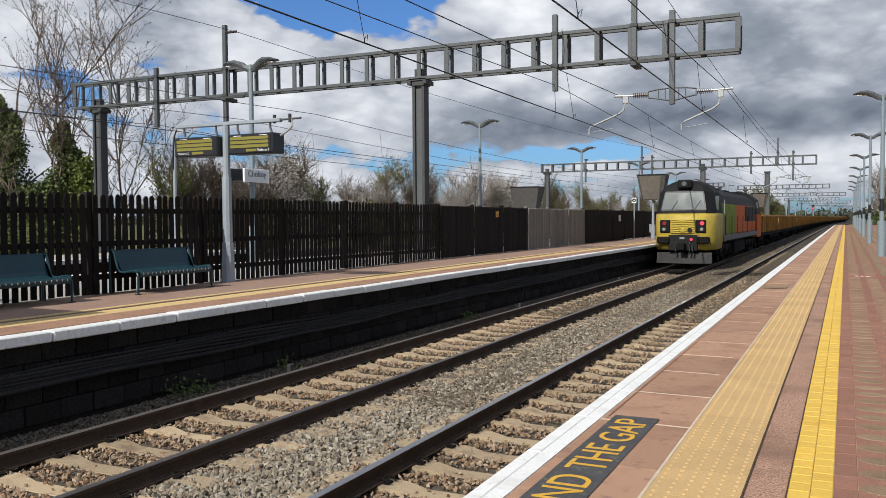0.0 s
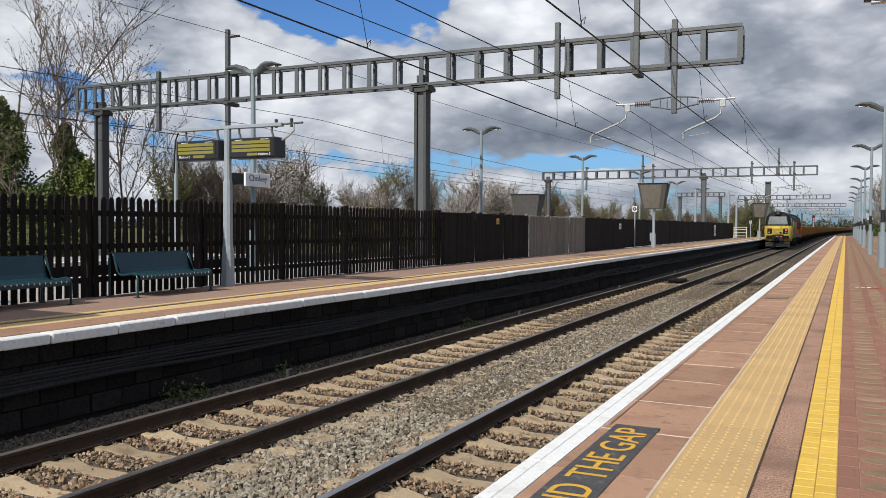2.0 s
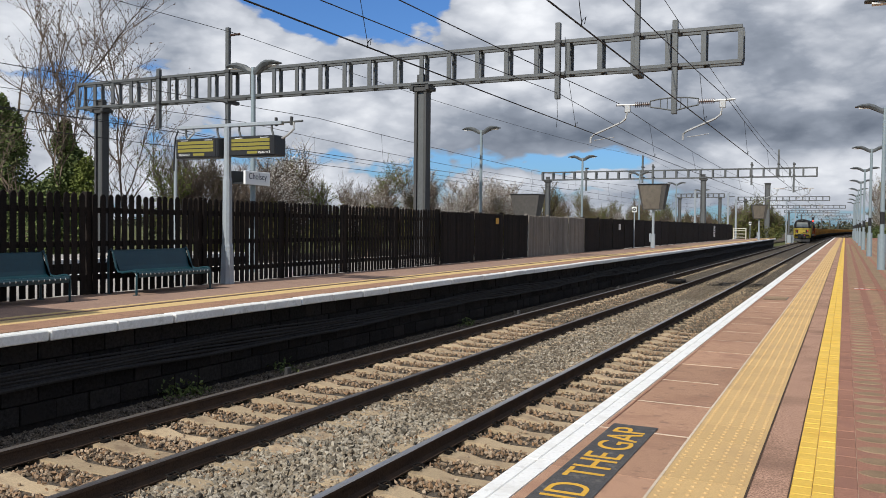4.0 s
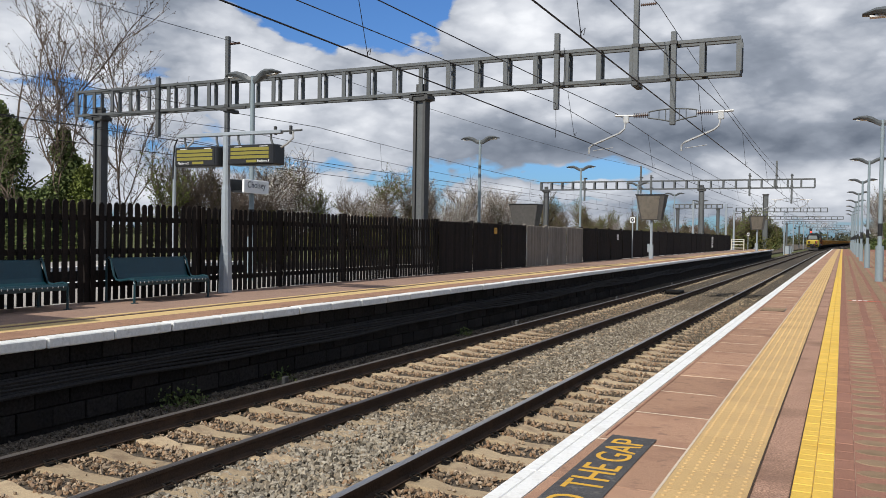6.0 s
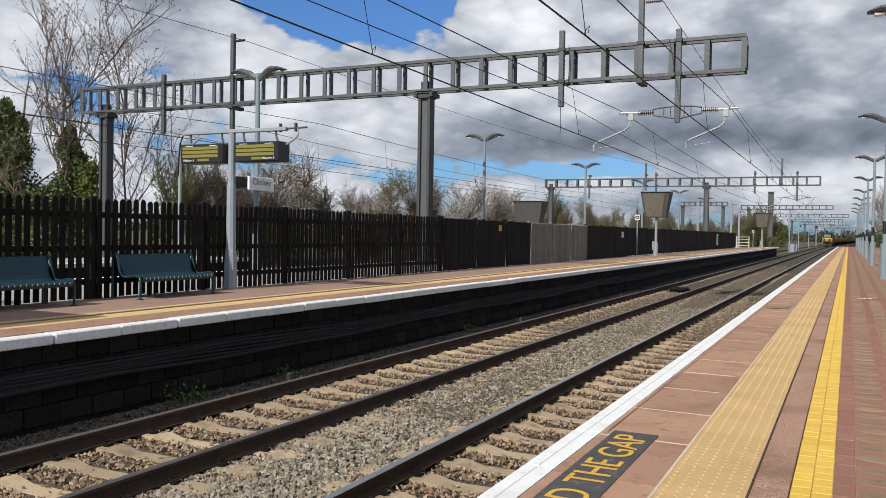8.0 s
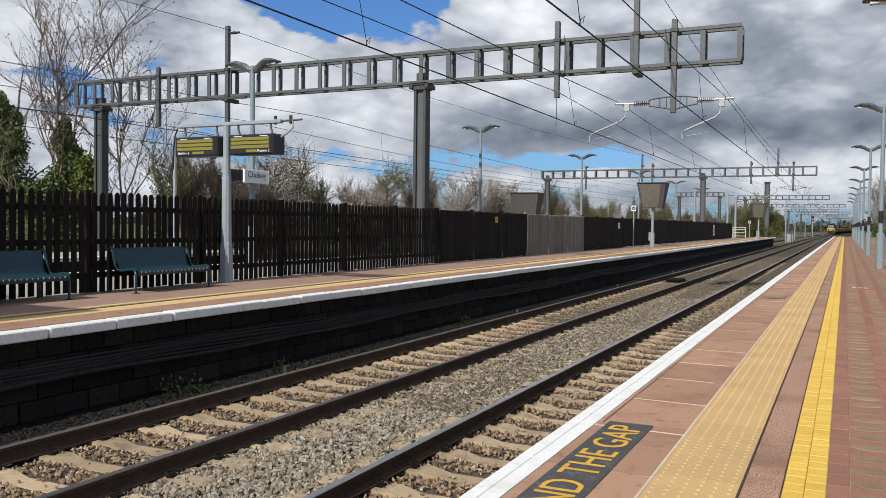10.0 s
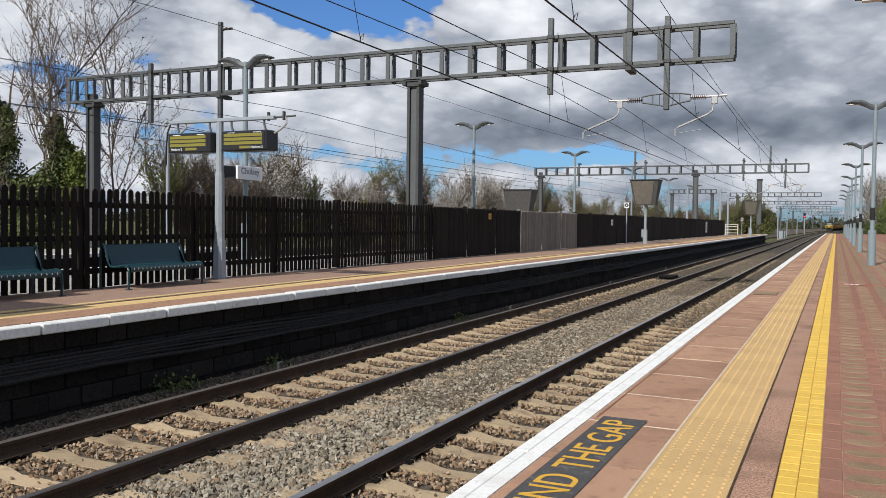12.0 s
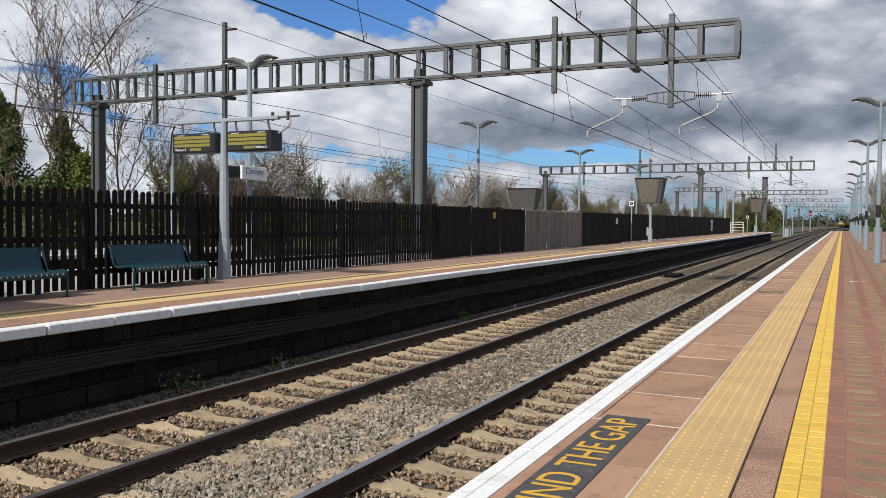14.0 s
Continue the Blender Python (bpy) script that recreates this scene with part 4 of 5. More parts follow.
def bench(m):
    t = thing("platform_bench", m, "dark teal steel bench with curved perforated seat and tubular ends", "bench", "platform benches")
    L = 1.66
    prof = [(x, z * 0.88) for x, z in [(0.30, 0.33), (0.315, 0.39), (0.29, 0.43), (0.2, 0.425), (0.05, 0.40), (-0.1, 0.40), (-0.17, 0.44), (-0.2, 0.52), (-0.25, 0.72), (-0.275, 0.80), (-0.30, 0.815), (-0.315, 0.79)]]
    inner = [(x - 0.008 if x > 0.2 else x + 0.004, z - 0.008) for x, z in prof]
    bm = bmesh.new()
    loft(bm, [[(x, y, z) for x, z in prof + inner[::-1]] for y in (0.0, L)])
    part("seat_shell", bm, BENCH, t, "curved perforated steel seat")
    # pale plates on the lip paint the brightness seen at the perforations
    me = mesh_of("slot", loft(bmesh.new(), [[(o, 0, -0.017), (o, 0.011, 0), (o, 0, 0.017), (o, -0.011, 0)] for o in (-0.003, 0.003)]), LENS)
    for i in range(18):
        link("slot", me, t, pose(0.313, 0.06 + 0.09 * i, 0.336))
    for y in (-0.03, L + 0.03):
        pts = [(0.28, y, 0.0), (0.285, y, 0.36), (0.26, y, 0.425), (0.18, y, 0.44), (-0.02, y, 0.405), (-0.12, y, 0.42), (-0.17, y, 0.5), (-0.24, y, 0.76), (-0.28, y, 0.83), (-0.33, y, 0.8), (-0.34, y, 0.7), (-0.34, y, 0.0)]
        pts = [(a, b, c * 0.88) for a, b, c in pts]
        part("end_frame", tubed(pts, 0.019, 8), BENCH, t, "tubular end frame")
        for x in (0.28, -0.34):
            part("foot_plate", boxed(x - 0.04, x + 0.04, y - 0.04, y + 0.04, 0.0, 0.012), BENCH, t)


bench(pose(-10.52, 9.97, 0))
bench(pose(-10.52, 6.97, 0))

SHROUD = mat("grey_mirror_hood", (0.06, 0.055, 0.05), 0.6, grain=8, amount=0.2, blotch=1.5, bump=0.05)
MIRROR_FACE = mat("dull_steel_panel", (0.15, 0.13, 0.105), 0.45, 0.2, grain=4, amount=0.25, blotch=1.0, bump=0.05)


def driver_monitor(m, s=1.0):
    t = thing("monitor_hood", m, "tapered grey hood of a driver's platform monitor on a pole", "monitor", "driver monitors")
    part("base", tubed([(0, 0, 0), (0, 0, 0.8)], 0.13, 12), GREY_PAINT, t)
    part("pole", tubed([(0, 0, 0.8), (0, 0, 2.3)], 0.075, 12), GREY_PAINT, t)
    part("control_box", boxed(-0.2, -0.11, -0.1, 0.1, 0.35, 0.85, 0.02), GREY_PAINT, t)
    bm = bmesh.new()
    loft(bm, [[(-0.58, -0.3, 2.23), (0.58, -0.3, 2.23), (0.58, 0.35, 2.23), (-0.58, 0.35, 2.23)], [(-0.82, -0.55, 3.66), (0.82, -0.55, 3.66), (0.82, 0.5, 3.66), (-0.82, 0.5, 3.66)]])
    part("hood", bm, SHROUD, t)
    bm = bmesh.new()
    loft(bm, [[(-0.5, -0.322, 2.27), (0.36, -0.322, 2.27), (0.36, -0.312, 2.27), (-0.5, -0.312, 2.27)], [(-0.70, -0.565, 3.60), (0.55, -0.565, 3.60), (0.55, -0.55, 3.60), (-0.70, -0.55, 3.60)]])
    part("front_panel", bm, MIRROR_FACE, t, "dull steel panel")
    part("lip", boxed(-0.86, 0.86, -0.6, 0.55, 3.66, 3.70, 0.01), CASE, t)


driver_monitor(pose(-10.05, 48.9, 0))
driver_monitor(pose(-8.15, 93, 0, 0, 0, 12))
driver_monitor(pose(-15.8, 43.5, -0.75, 0, 0, 180))


def round_sign(m, h):
    t = thing("marker_sign", m, "round black and white marker sign on a slim pole", "sign", "marker signs")
    part("pole", tubed([(0, 0, 0), (0, 0, h)], 0.035, 8), GREY_PAINT, t)
    part("plate", boxed(-0.13, 0.13, -0.05, -0.038, h - 0.25, h + 0.05, 0.004), PAPER, t)
    part("disc", tubed([(0, -0.05, h - 0.1), (0, -0.056, h - 0.1)], 0.11, 18), CASE, t, "black disc")
    part("hub", tubed([(0, -0.056, h - 0.1), (0, -0.06, h - 0.1)], 0.035, 12), PAPER, t, "white centre")


round_sign(pose(-10.95 + 0.1, 47.6, 0), 2.3)
round_sign(pose(-9.7, 100, -0.3), 2.2)


def plate_sign(m, w, h, material, label, pole=0):
    t = thing("notice_plate", m, label, "sign", "notice plates")
    part("plate", boxed(-0.008, 0.008, -w / 2, w / 2, -h / 2, h / 2, 0.003), material, t)
    for k in range(3):
        part("text_bar", boxed(0.0085, 0.011, -w * 0.35, w * 0.35, h * (0.2 - 0.2 * k) - h * 0.04, h * (0.2 - 0.2 * k) + h * 0.04), CASE, t)


AMBER = mat("amber_plate", (0.60, 0.33, 0.03), 0.5, grain=20, amount=0.05, bump=0)
plate_sign(pose(FENCE_X + 0.03, 27.0, 1.35), 0.24, 0.2, AMBER, "small amber warning plate on the fence")
plate_sign(pose(FENCE_X + 0.03, 44.5, 1.2), 0.4, 0.3, PAPER, "small white notice on the dark fence")
plate_sign(pose(FENCE_X + 0.03, 80.5, 0.9), 1.0, 1.0, SIGN, "pale notice board at the end of the fence")


def waiting_shelter():
    """A plain shelter further back along the opposite platform; its shade reaches the paving."""
    t = thing("waiting_shelter", pose(-10.1, 2.9, 0), "plain grey platform waiting shelter with flat roof", "shelter")
    part("roof", boxed(-0.8, 0.95, -1.8, 1.75, 2.45, 2.6, 0.02), STEEL_DARK, t)
    part("back_wall", boxed(-0.75, -0.7, -1.7, 1.7, 0, 2.45), GREY_PAINT, t)
    for y in (-1.7, 1.65):
        part("end_wall", boxed(-0.7, 0.6, y, y + 0.05, 0, 2.45), GREY_PAINT, t)


waiting_shelter()


def end_barrier():
    t = thing("barrier_gate", pose(-10.3, 97.2, 0), "cream tubular barrier gate at the platform end", "gate")
    cream = mat("cream_paint", (0.55, 0.52, 0.42), 0.5, grain=15, amount=0.08, bump=0.03)
    for x in (-0.85, 0.45):
        part("post", tubed([(x, 0, 0), (x, 0, 1.25)], 0.05, 8), cream, t)
    for z in (0.25, 0.6, 0.95, 1.2):
        part("bar", tubed([(-0.85, 0, z), (0.45, 0, z)], 0.035, 8), cream, t)


end_barrier()


def signal_post():
    t = thing("colour_light_signal", pose(-8.2, 256, -1.42), "colour light signal showing red on a slim post", "signal")
    part("post", tubed([(0, 0, 0), (0, 0, 4.9)], 0.11, 8), GREY_PAINT, t)
    part("head", boxed(-0.32, 0.32, -0.12, 0.12, 4.7, 6.1, 0.04), CASE, t)
    part("lens", tubed([(0, -0.12, 5.1), (0, -0.2, 5.1)], 0.2, 14), glow("signal_red", (1.0, 0.05, 0.03), 4.0), t, "lit red lens")


signal_post()


def relay_cabinet(x, y, w, h):
    t = thing("lineside_cabinet", pose(x, y, -1.42), "pale grey lineside equipment cabinet", "cabinet", "lineside cabinets")
    part("body", boxed(-w / 2, w / 2, -0.4, 0.4, 0.1, h, 0.02), GREY_PAINT, t)
    part("plinth", boxed(-w / 2 - 0.05, w / 2 + 0.05, -0.45, 0.45, 0, 0.1), CONCRETE, t)
    part("roof", boxed(-w / 2 - 0.04, w / 2 + 0.04, -0.46, 0.44, h, h + 0.05, 0.01), STEEL, t)
    for s in (-1, 1):
        part("door", boxed(s * w / 4 - w * 0.23, s * w / 4 + w * 0.23, -0.412, -0.4, 0.16, h - 0.06, 0.004), GREY_PAINT, t)


relay_cabinet(-9.0, 165, 1.1, 1.6)
relay_cabinet(-10.9, 124, 0.7, 1.5)


# ---- markings on the near platform ----
def gap_warning():
    t = thing("platform_warning", pose(-1.105, 3.97, 0.0045), "black painted panel with amber MIND THE GAP lettering on slabs", "floor marking")
    part("panel", boxed(-0.135, 0.125, -0.98, 0.96, 0, 0.0012), mat("worn_black_paint", (0.075, 0.072, 0.072), 0.8, grain=120, amount=0.35, blotch=4, bump=0.15, stain=(0.13, 0.12, 0.11)), t, "worn black paint")
    amber = mat("amber_floor_paint", (0.60, 0.34, 0.05), 0.8, grain=120, amount=0.15, blotch=5, bump=0.1, stain=(0.42, 0.27, 0.08))
    for word, mid, width in (("MIND", -0.60, 0.62), ("THE", 0.05, 0.47), ("GAP", 0.62, 0.51)):
        letters("lettering", word, 0.2, amber, t, pose(-0.005, mid, 0.0026, 0, 0, 90), width, 0.185, label="amber lettering: " + word)


gap_warning()
REDPAINT = mat("faded_red_paint", (0.55, 0.10, 0.06), 0.85, grain=60, amount=0.3, blotch=5, bump=0.1, stain=(0.4, 0.2, 0.15))
t = thing("red_floor_mark", pose(0.5, 18.4, 0.004), "faded red painted line across the block paving", "floor marking")
part("stripe", boxed(-0.4, 0.45, -0.05, 0.05, 0, 0.0015), REDPAINT, t)
for x in (-0.3, -0.2, -0.1):
    part("text_bar", boxed(x - 0.035, x + 0.035, 0.07, 0.2, 0, 0.0015), PAPER, t)


def inspection_cover(x, y):
    t = thing("inspection_cover", pose(x, y, 0.003), "small concrete inspection cover set in the slabs", "cover", "inspection covers")
    part("frame", boxed(-0.19, 0.19, -0.36, 0.36, 0, 0.002), CASE, t)
    part("lid", boxed(-0.18, 0.18, -0.35, -0.01, 0.002, 0.006, 0.002), PAVER_BUFF, t)
    part("lid", boxed(-0.18, 0.18, 0.01, 0.35, 0.002, 0.006, 0.002), PAVER_BUFF, t)


inspection_cover(-1.06, 15.2)
inspection_cover(-1.06, 34.5)
t = thing("edge_seam", pose(-1.275, 0, 0.0025), "thin dark line along the slab band", "seam")
part("seam_line", boxed(-0.004, 0.004, 4.9, 40, 0, 0.0012), PAVER, t)
t = thing("tactile_seam", pose(-0.394, 0, 0.0045), "thin dark line along the tactile strip", "seam")
part("seam_line", boxed(-0.003, 0.006, -5, 110, 0, 0.0012), RAIL_SIDE, t)
t = thing("tactile_seam", pose(-0.2235, 0, 0.0045), "dark sealed joint along the yellow line", "seam")
part("seam_line", boxed(-0.003, 0.002, -5, 110, 0, 0.0012), RAIL_SIDE, t)
t = thing("grout_seam", pose(-0.782, 0, 0.002), "pale grout joint beside the tactile strip", "seam")
part("seam_line", boxed(-0.008, 0.005, -5, 110, 0, 0.0012), MORTAR, t)
t = thing("cable_cover", pose(-6.25, 35.2, -1.085), "dark steel plate lying between the far rails", "plate")
part("plate", boxed(-0.3, 0.3, -0.5, 0.6, 0, 0.13, 0.03), UNDER, t)
for y in (9.9, 19.4, 29.5, 40.2):
    t = thing("marker_peg", pose(-7.25, y, -1.2), "short grey stake at the foot of the platform wall", "stake", "stakes along the wall")
    part("stake", boxed(-0.03, 0.03, -0.05, 0.05, 0, 0.3, 0.01), STEEL_DARK, t)


# ---- train ----
TAIL_RED = glow("tail_lamp_red", (1.0, 0.05, 0.08), 0.9)
DIM_RED = mat("unlit_red_lens", (0.22, 0.02, 0.02), 0.2, grain=10, amount=0.1, bump=0)
LAMP_WHITE = mat("clear_lamp", (0.24, 0.25, 0.25), 0.15, grain=10, amount=0.05, bump=0)
PLOUGH = mat("dull_plough_steel", (0.022, 0.021, 0.020), 0.6, 0.2, grain=8, amount=0.3, bump=0.08)
SILL = mat("grey_sill_paint", (0.11, 0.10, 0.09), 0.6, grain=8, amount=0.2, bump=0.04)


def plan(front, hf, side, y_side, back, z, dy=0.0):
    return [(-hf, front, z), (hf, front, z), (side, y_side, z), (side, back, z), (-side, back, z), (-side, y_side, z)]


def wheel_on(parent, y, r=0.5, x=0.75):
    w = part("wheelset", tubed([(-x, y, r), (x, y, r)], 0.09, 8), UNDER, parent)
    for s in (-1, 1):
        part("wheel", tubed([(s * (x - 0.065), y, r), (s * (x + 0.065), y, r)], r, 20), UNDER, w)
        part("axle_box", boxed(min(s * 0.98, s * 1.2), max(s * 0.98, s * 1.2), y - 0.16, y + 0.16, r - 0.15, r + 0.2, 0.03), UNDER, w)


def bogie(parent, yc, axles, z=0.62):
    b = part("bogie", boxed(0.95, 1.12, yc - axles[-1] - 0.8, yc + axles[-1] + 0.8, z - 0.1, z + 0.22, 0.03), UNDER, parent)
    part("side_frame", boxed(-1.12, -0.95, yc - axles[-1] - 0.8, yc + axles[-1] + 0.8, z - 0.1, z + 0.22, 0.03), UNDER, b)
    for a in axles:
        w = part("wheelset", tubed([(-0.9, yc + a, 0.5), (0.9, yc + a, 0.5)], 0.09, 8), UNDER, parent)
        for s in (-1, 1):
            part("wheel", tubed([(s * 0.69, yc + a, 0.5), (s * 0.82, yc + a, 0.5)], 0.5, 20), UNDER, w)
            part("axle_box", boxed(min(s * 0.98, s * 1.2), max(s * 0.98, s * 1.2), yc + a - 0.16, yc + a + 0.16, 0.35, 0.7, 0.03), UNDER, w)
            part("spring", tubed([(s * 1.04, yc + a + 0.35, 0.55), (s * 1.04, yc + a + 0.35, 0.95)], 0.11, 8), UNDER, w)


def loco():
    """A heavy diesel locomotive; its nose looks towards -y, origin at the nose on rail level."""
    t = thing("diesel_locomotive", pose(0, 0, 0), "yellow-nosed diesel freight locomotive in lime green and orange", "locomotive")
    bm = bmesh.new()
    loft(bm, [plan(0.16, 0.88, 1.22, 0.7, 2.9, 0.72), plan(0.06, 0.93, 1.28, 0.75, 2.9, 1.1), plan(0.0, 0.96, 1.30, 0.75, 2.9, 1.75), plan(0.06, 0.95, 1.29, 0.75, 2.9, 2.18), plan(0.18, 0.92, 1.26, 0.8, 2.9, 2.30)])
    bmesh.ops.bevel(bm, geom=[e for e in bm.edges if e.calc_length() < 3], offset=0.025, segments=2, affect="EDGES")
    part("nose", bm, LOCO_YELLOW, t, "warning yellow nose", True)
    bm = bmesh.new()
    loft(bm, [plan(0.18, 0.92, 1.26, 0.8, 2.9, 2.30), plan(0.42, 0.82, 1.12, 0.9, 2.9, 3.22), plan(0.62, 0.66, 0.9, 0.95, 2.9, 3.50), plan(0.85, 0.42, 0.55, 1.15, 2.9, 3.68), plan(1.05, 0.15, 0.22, 1.3, 2.9, 3.74)])
    part("cab", bm, LOCO_BLACK, t, "black cab upper")
    # windscreen with frame and wipers, leaning back with the cab
    def lean(z):
        return 0.18 + (z - 2.30) * 0.24 / 0.92
    bm = bmesh.new()
    q = [(2.42, 0.92), (2.47, 0.94), (3.18, 0.82), (3.24, 0.77)]
    loft(bm, [[(x, lean(z) + o, z) for z, x in q] + [(-x, lean(z) + o, z) for z, x in q[::-1]] for o in (-0.035, -0.01)])
    part("windscreen_frame", bm, BLACK, t)
    bm = bmesh.new()
    q = [(2.47, 0.86), (2.52, 0.88), (3.14, 0.775), (3.18, 0.73)]
    loft(bm, [[(x, lean(z) + o, z) for z, x in q] + [(-x, lean(z) + o, z) for z, x in q[::-1]] for o in (-0.045, -0.02)])
    part("windscreen", bm, GLASS, t, "wide windscreen reflecting the sky")
    for x in (-0.5, 0.45):
        part("wiper", tubed([(x, lean(2.45) - 0.06, 2.45), (x + 0.25, lean(2.85) - 0.06, 2.85)], 0.012, 5), BLACK, t)
    bm = bmesh.new()
    box(bm, -0.3, 0.3, 0.32, 0.95, 3.36, 3.74, 0.06)
    part("headlight_box", bm, LOCO_BLACK, t, "black headlight box on the brow")
    part("headlight", tubed([(0, 0.27, 3.56), (0, 0.33, 3.56)], 0.1, 16), GLASS, t)
    for s in (-1, 1):
        c = part("lamp_cluster", boxed(s * 0.74 - 0.22, s * 0.74 + 0.22, -0.035, 0.3, 1.46, 2.02, 0.04), LOCO_BLACK, t, "black lamp cluster")
        for k in range(6):
            part("louvre", boxed(s * 0.74 - 0.19, s * 0.74 + 0.19, -0.05, -0.036, 1.52 + 0.085 * k, 1.545 + 0.085 * k), UNDER, c)
        part("white_lamp", tubed([(s * 0.78, -0.06, 1.62), (s * 0.78, -0.03, 1.62)], 0.07, 14), LAMP_WHITE, c)
        part("tail_lamp", tubed([(s * 0.78 + 0.02, -0.06, 1.87), (s * 0.78 + 0.02, -0.03, 1.87)], 0.085, 14), TAIL_RED if s > 0 else DIM_RED, c, "red tail lamp lens")
        part("bumper_block", boxed(s * 0.82 - 0.26, s * 0.82 + 0.26, -0.09, 0.35, 1.0, 1.3, 0.05), UNDER, t)
        part("side_window", boxed(min(s * 1.17, s * 1.25), max(s * 1.17, s * 1.25), 1.1, 1.75, 2.42, 3.05, 0.01), GLASS, t)
        part("hand_rail", tubed([(s * 1.36, 2.75, 1.0), (s * 1.36, 2.75, 2.9)], 0.02, 6), LAMP_WHITE, t)
        part("step", boxed(min(s * 1.0, s * 1.3), max(s * 1.0, s * 1.3), 2.4, 2.85, 0.45, 0.5), UNDER, t)
    for k in range(8):
        z = 1.50 + 0.075 * k
        bm = bmesh.new()
        loft(bm, [[(-0.5, -0.05, z - 0.02), (-0.5, -0.01, z + 0.03), (-0.5, 0.05, z + 0.03), (-0.5, 0.05, z - 0.02)], [(0, -0.06, z - 0.045), (0, -0.015, z + 0.005), (0, 0.05, z + 0.005), (0, 0.05, z - 0.045)], [(0.5, -0.05, z - 0.02), (0.5, -0.01, z + 0.03), (0.5, 0.05, z + 0.03), (0.5, 0.05, z - 0.02)]])
        part("grille_slat", bm, LOCO_YELLOW, t)
    bm = boxed(-0.1, 0.1, -0.075, -0.05, 1.5, 1.68, 0.03)
    part("badge", tubed([(0.3, -0.08, 1.58), (0.3, -0.05, 1.58)], 0.1, 14), LOCO_BLACK, t, "round dark badge")
    part("badge_plate", bm, LOCO_YELLOW, t)
    part("buffer_beam", boxed(-0.6, 0.6, 0.02, 0.4, 0.7, 1.38, 0.02), LOCO_BLACK, t)
    part("plate", boxed(-0.13, 0.07, 0.0, 0.02, 1.2, 1.28), LAMP_WHITE, t, "small pale plate with unreadable marks")
    part("coupler", boxed(-0.13, 0.13, -0.45, 0.1, 0.72, 1.05, 0.05), UNDER, t, "knuckle coupler")
    for x in (-0.3, 0.28, 0.4):
        part("brake_hose", tubed([(x, 0.0, 1.05), (x, -0.12, 0.95), (x + 0.03, -0.15, 0.7), (x + 0.02, -0.1, 0.55)], 0.03, 6), BLACK, t)
    part("tail_marker", tubed([(0.36, -0.1, 1.18), (0.36, -0.06, 1.18)], 0.06, 10), TAIL_RED, t, "small lit red tail lamp")
    bm = bmesh.new()
    loft(bm, [[(x, y, z) for z, y in ((0.16, -0.1 + abs(x) * 0.3), (0.3, -0.04 + abs(x) * 0.3), (0.62, 0.12 + abs(x) * 0.25), (0.62, 0.2 + abs(x) * 0.25), (0.16, 0.0 + abs(x) * 0.3))] for x in (-1.15, -0.6, 0, 0.6, 1.15)])
    part("plough", bm, PLOUGH, t, "dull steel obstacle deflector")
    # long hood
    def hood(y0, y1, material, name, label=""):
        sec = [(-1.2, 1.32), (1.2, 1.32), (1.2, 2.75), (1.02, 3.15), (0.6, 3.45), (-0.6, 3.45), (-1.02, 3.15), (-1.2, 2.75)]
        bm = bmesh.new()
        loft(bm, [[(x, y, z) for x, z in sec] for y in (y0, y1)])
        for f in bm.faces:
            f.material_index = 1 if f.normal.z > 0.3 else 0
        return part(name, bm, [material, LOCO_BLACK], t, label)
    hood(2.9, 8.6, LOCO_GREEN, "green_hood", "lime green side panels under a black roof")
    hood(8.6, 12.4, LOCO_ORANGE, "orange_hood", "orange side panels")
    h = hood(12.4, 18.6, LOCO_ORANGE, "radiator_hood", "orange radiator section")
    for s in (-1, 1):
        for k in range(4):
            part("side_door", boxed(min(s * 1.195, s * 1.225), max(s * 1.195, s * 1.225), 3.2 + 1.3 * k, 4.35 + 1.3 * k, 1.45, 2.7, 0.008), LOCO_GREEN, t)
        for k in range(3):
            part("side_grille", boxed(min(s * 1.195, s * 1.23), max(s * 1.195, s * 1.23), 12.7 + 1.9 * k, 14.4 + 1.9 * k, 1.9, 2.72, 0.008), LOCO_BLACK, t, "black intake grille")
        part("sill", boxed(min(s * 1.1, s * 1.34), max(s * 1.1, s * 1.34), 2.9, 18.8, 1.05, 1.3, 0.01), SILL, t)
        for k in range(7):
            part("railing_post", tubed([(s * 1.32, 3.4 + 2.4 * k, 1.3), (s * 1.32, 3.4 + 2.4 * k, 2.2)], 0.016, 5), UNDER, t)
    part("frame", boxed(-1.1, 1.1, 0.4, 21.3, 0.95, 1.31), UNDER, t)
    part("fuel_tank", boxed(-1.15, 1.15, 8.4, 13.2, 0.28, 0.95, 0.08), UNDER, t)
    for y in (6.0, 10.0, 15.5):
        part("roof_vent", boxed(-0.5, 0.5, y, y + 1.6, 3.43, 3.56, 0.03), UNDER, t)
    bm = bmesh.new()
    loft(bm, [[(-1.32, 18.6, z), (1.32, 18.6, z), (1.32, 21.2, z), (-1.32, 21.2, z)] for z in (0.9, 2.3)])
    part("rear_nose", bm, LOCO_ORANGE, t)
    bm = bmesh.new()
    loft(bm, [[(-w, 18.6, z), (w, 18.6, z), (w, 21.2 - o, z), (-w, 21.2 - o, z)] for z, w, o in ((2.3, 1.3, 0), (3.2, 1.15, 0.25), (3.6, 0.7, 0.5), (3.72, 0.3, 0.7))])
    part("rear_cab", bm, LOCO_BLACK, t)
    part("rear_window", boxed(1.18, 1.24, 19.2, 20.0, 2.45, 3.05), GLASS, t)
    bogie(t, 4.6, (-1.85, 0, 1.85))
    bogie(t, 16.9, (-1.85, 0, 1.85))
    return t


LOCO = loco()


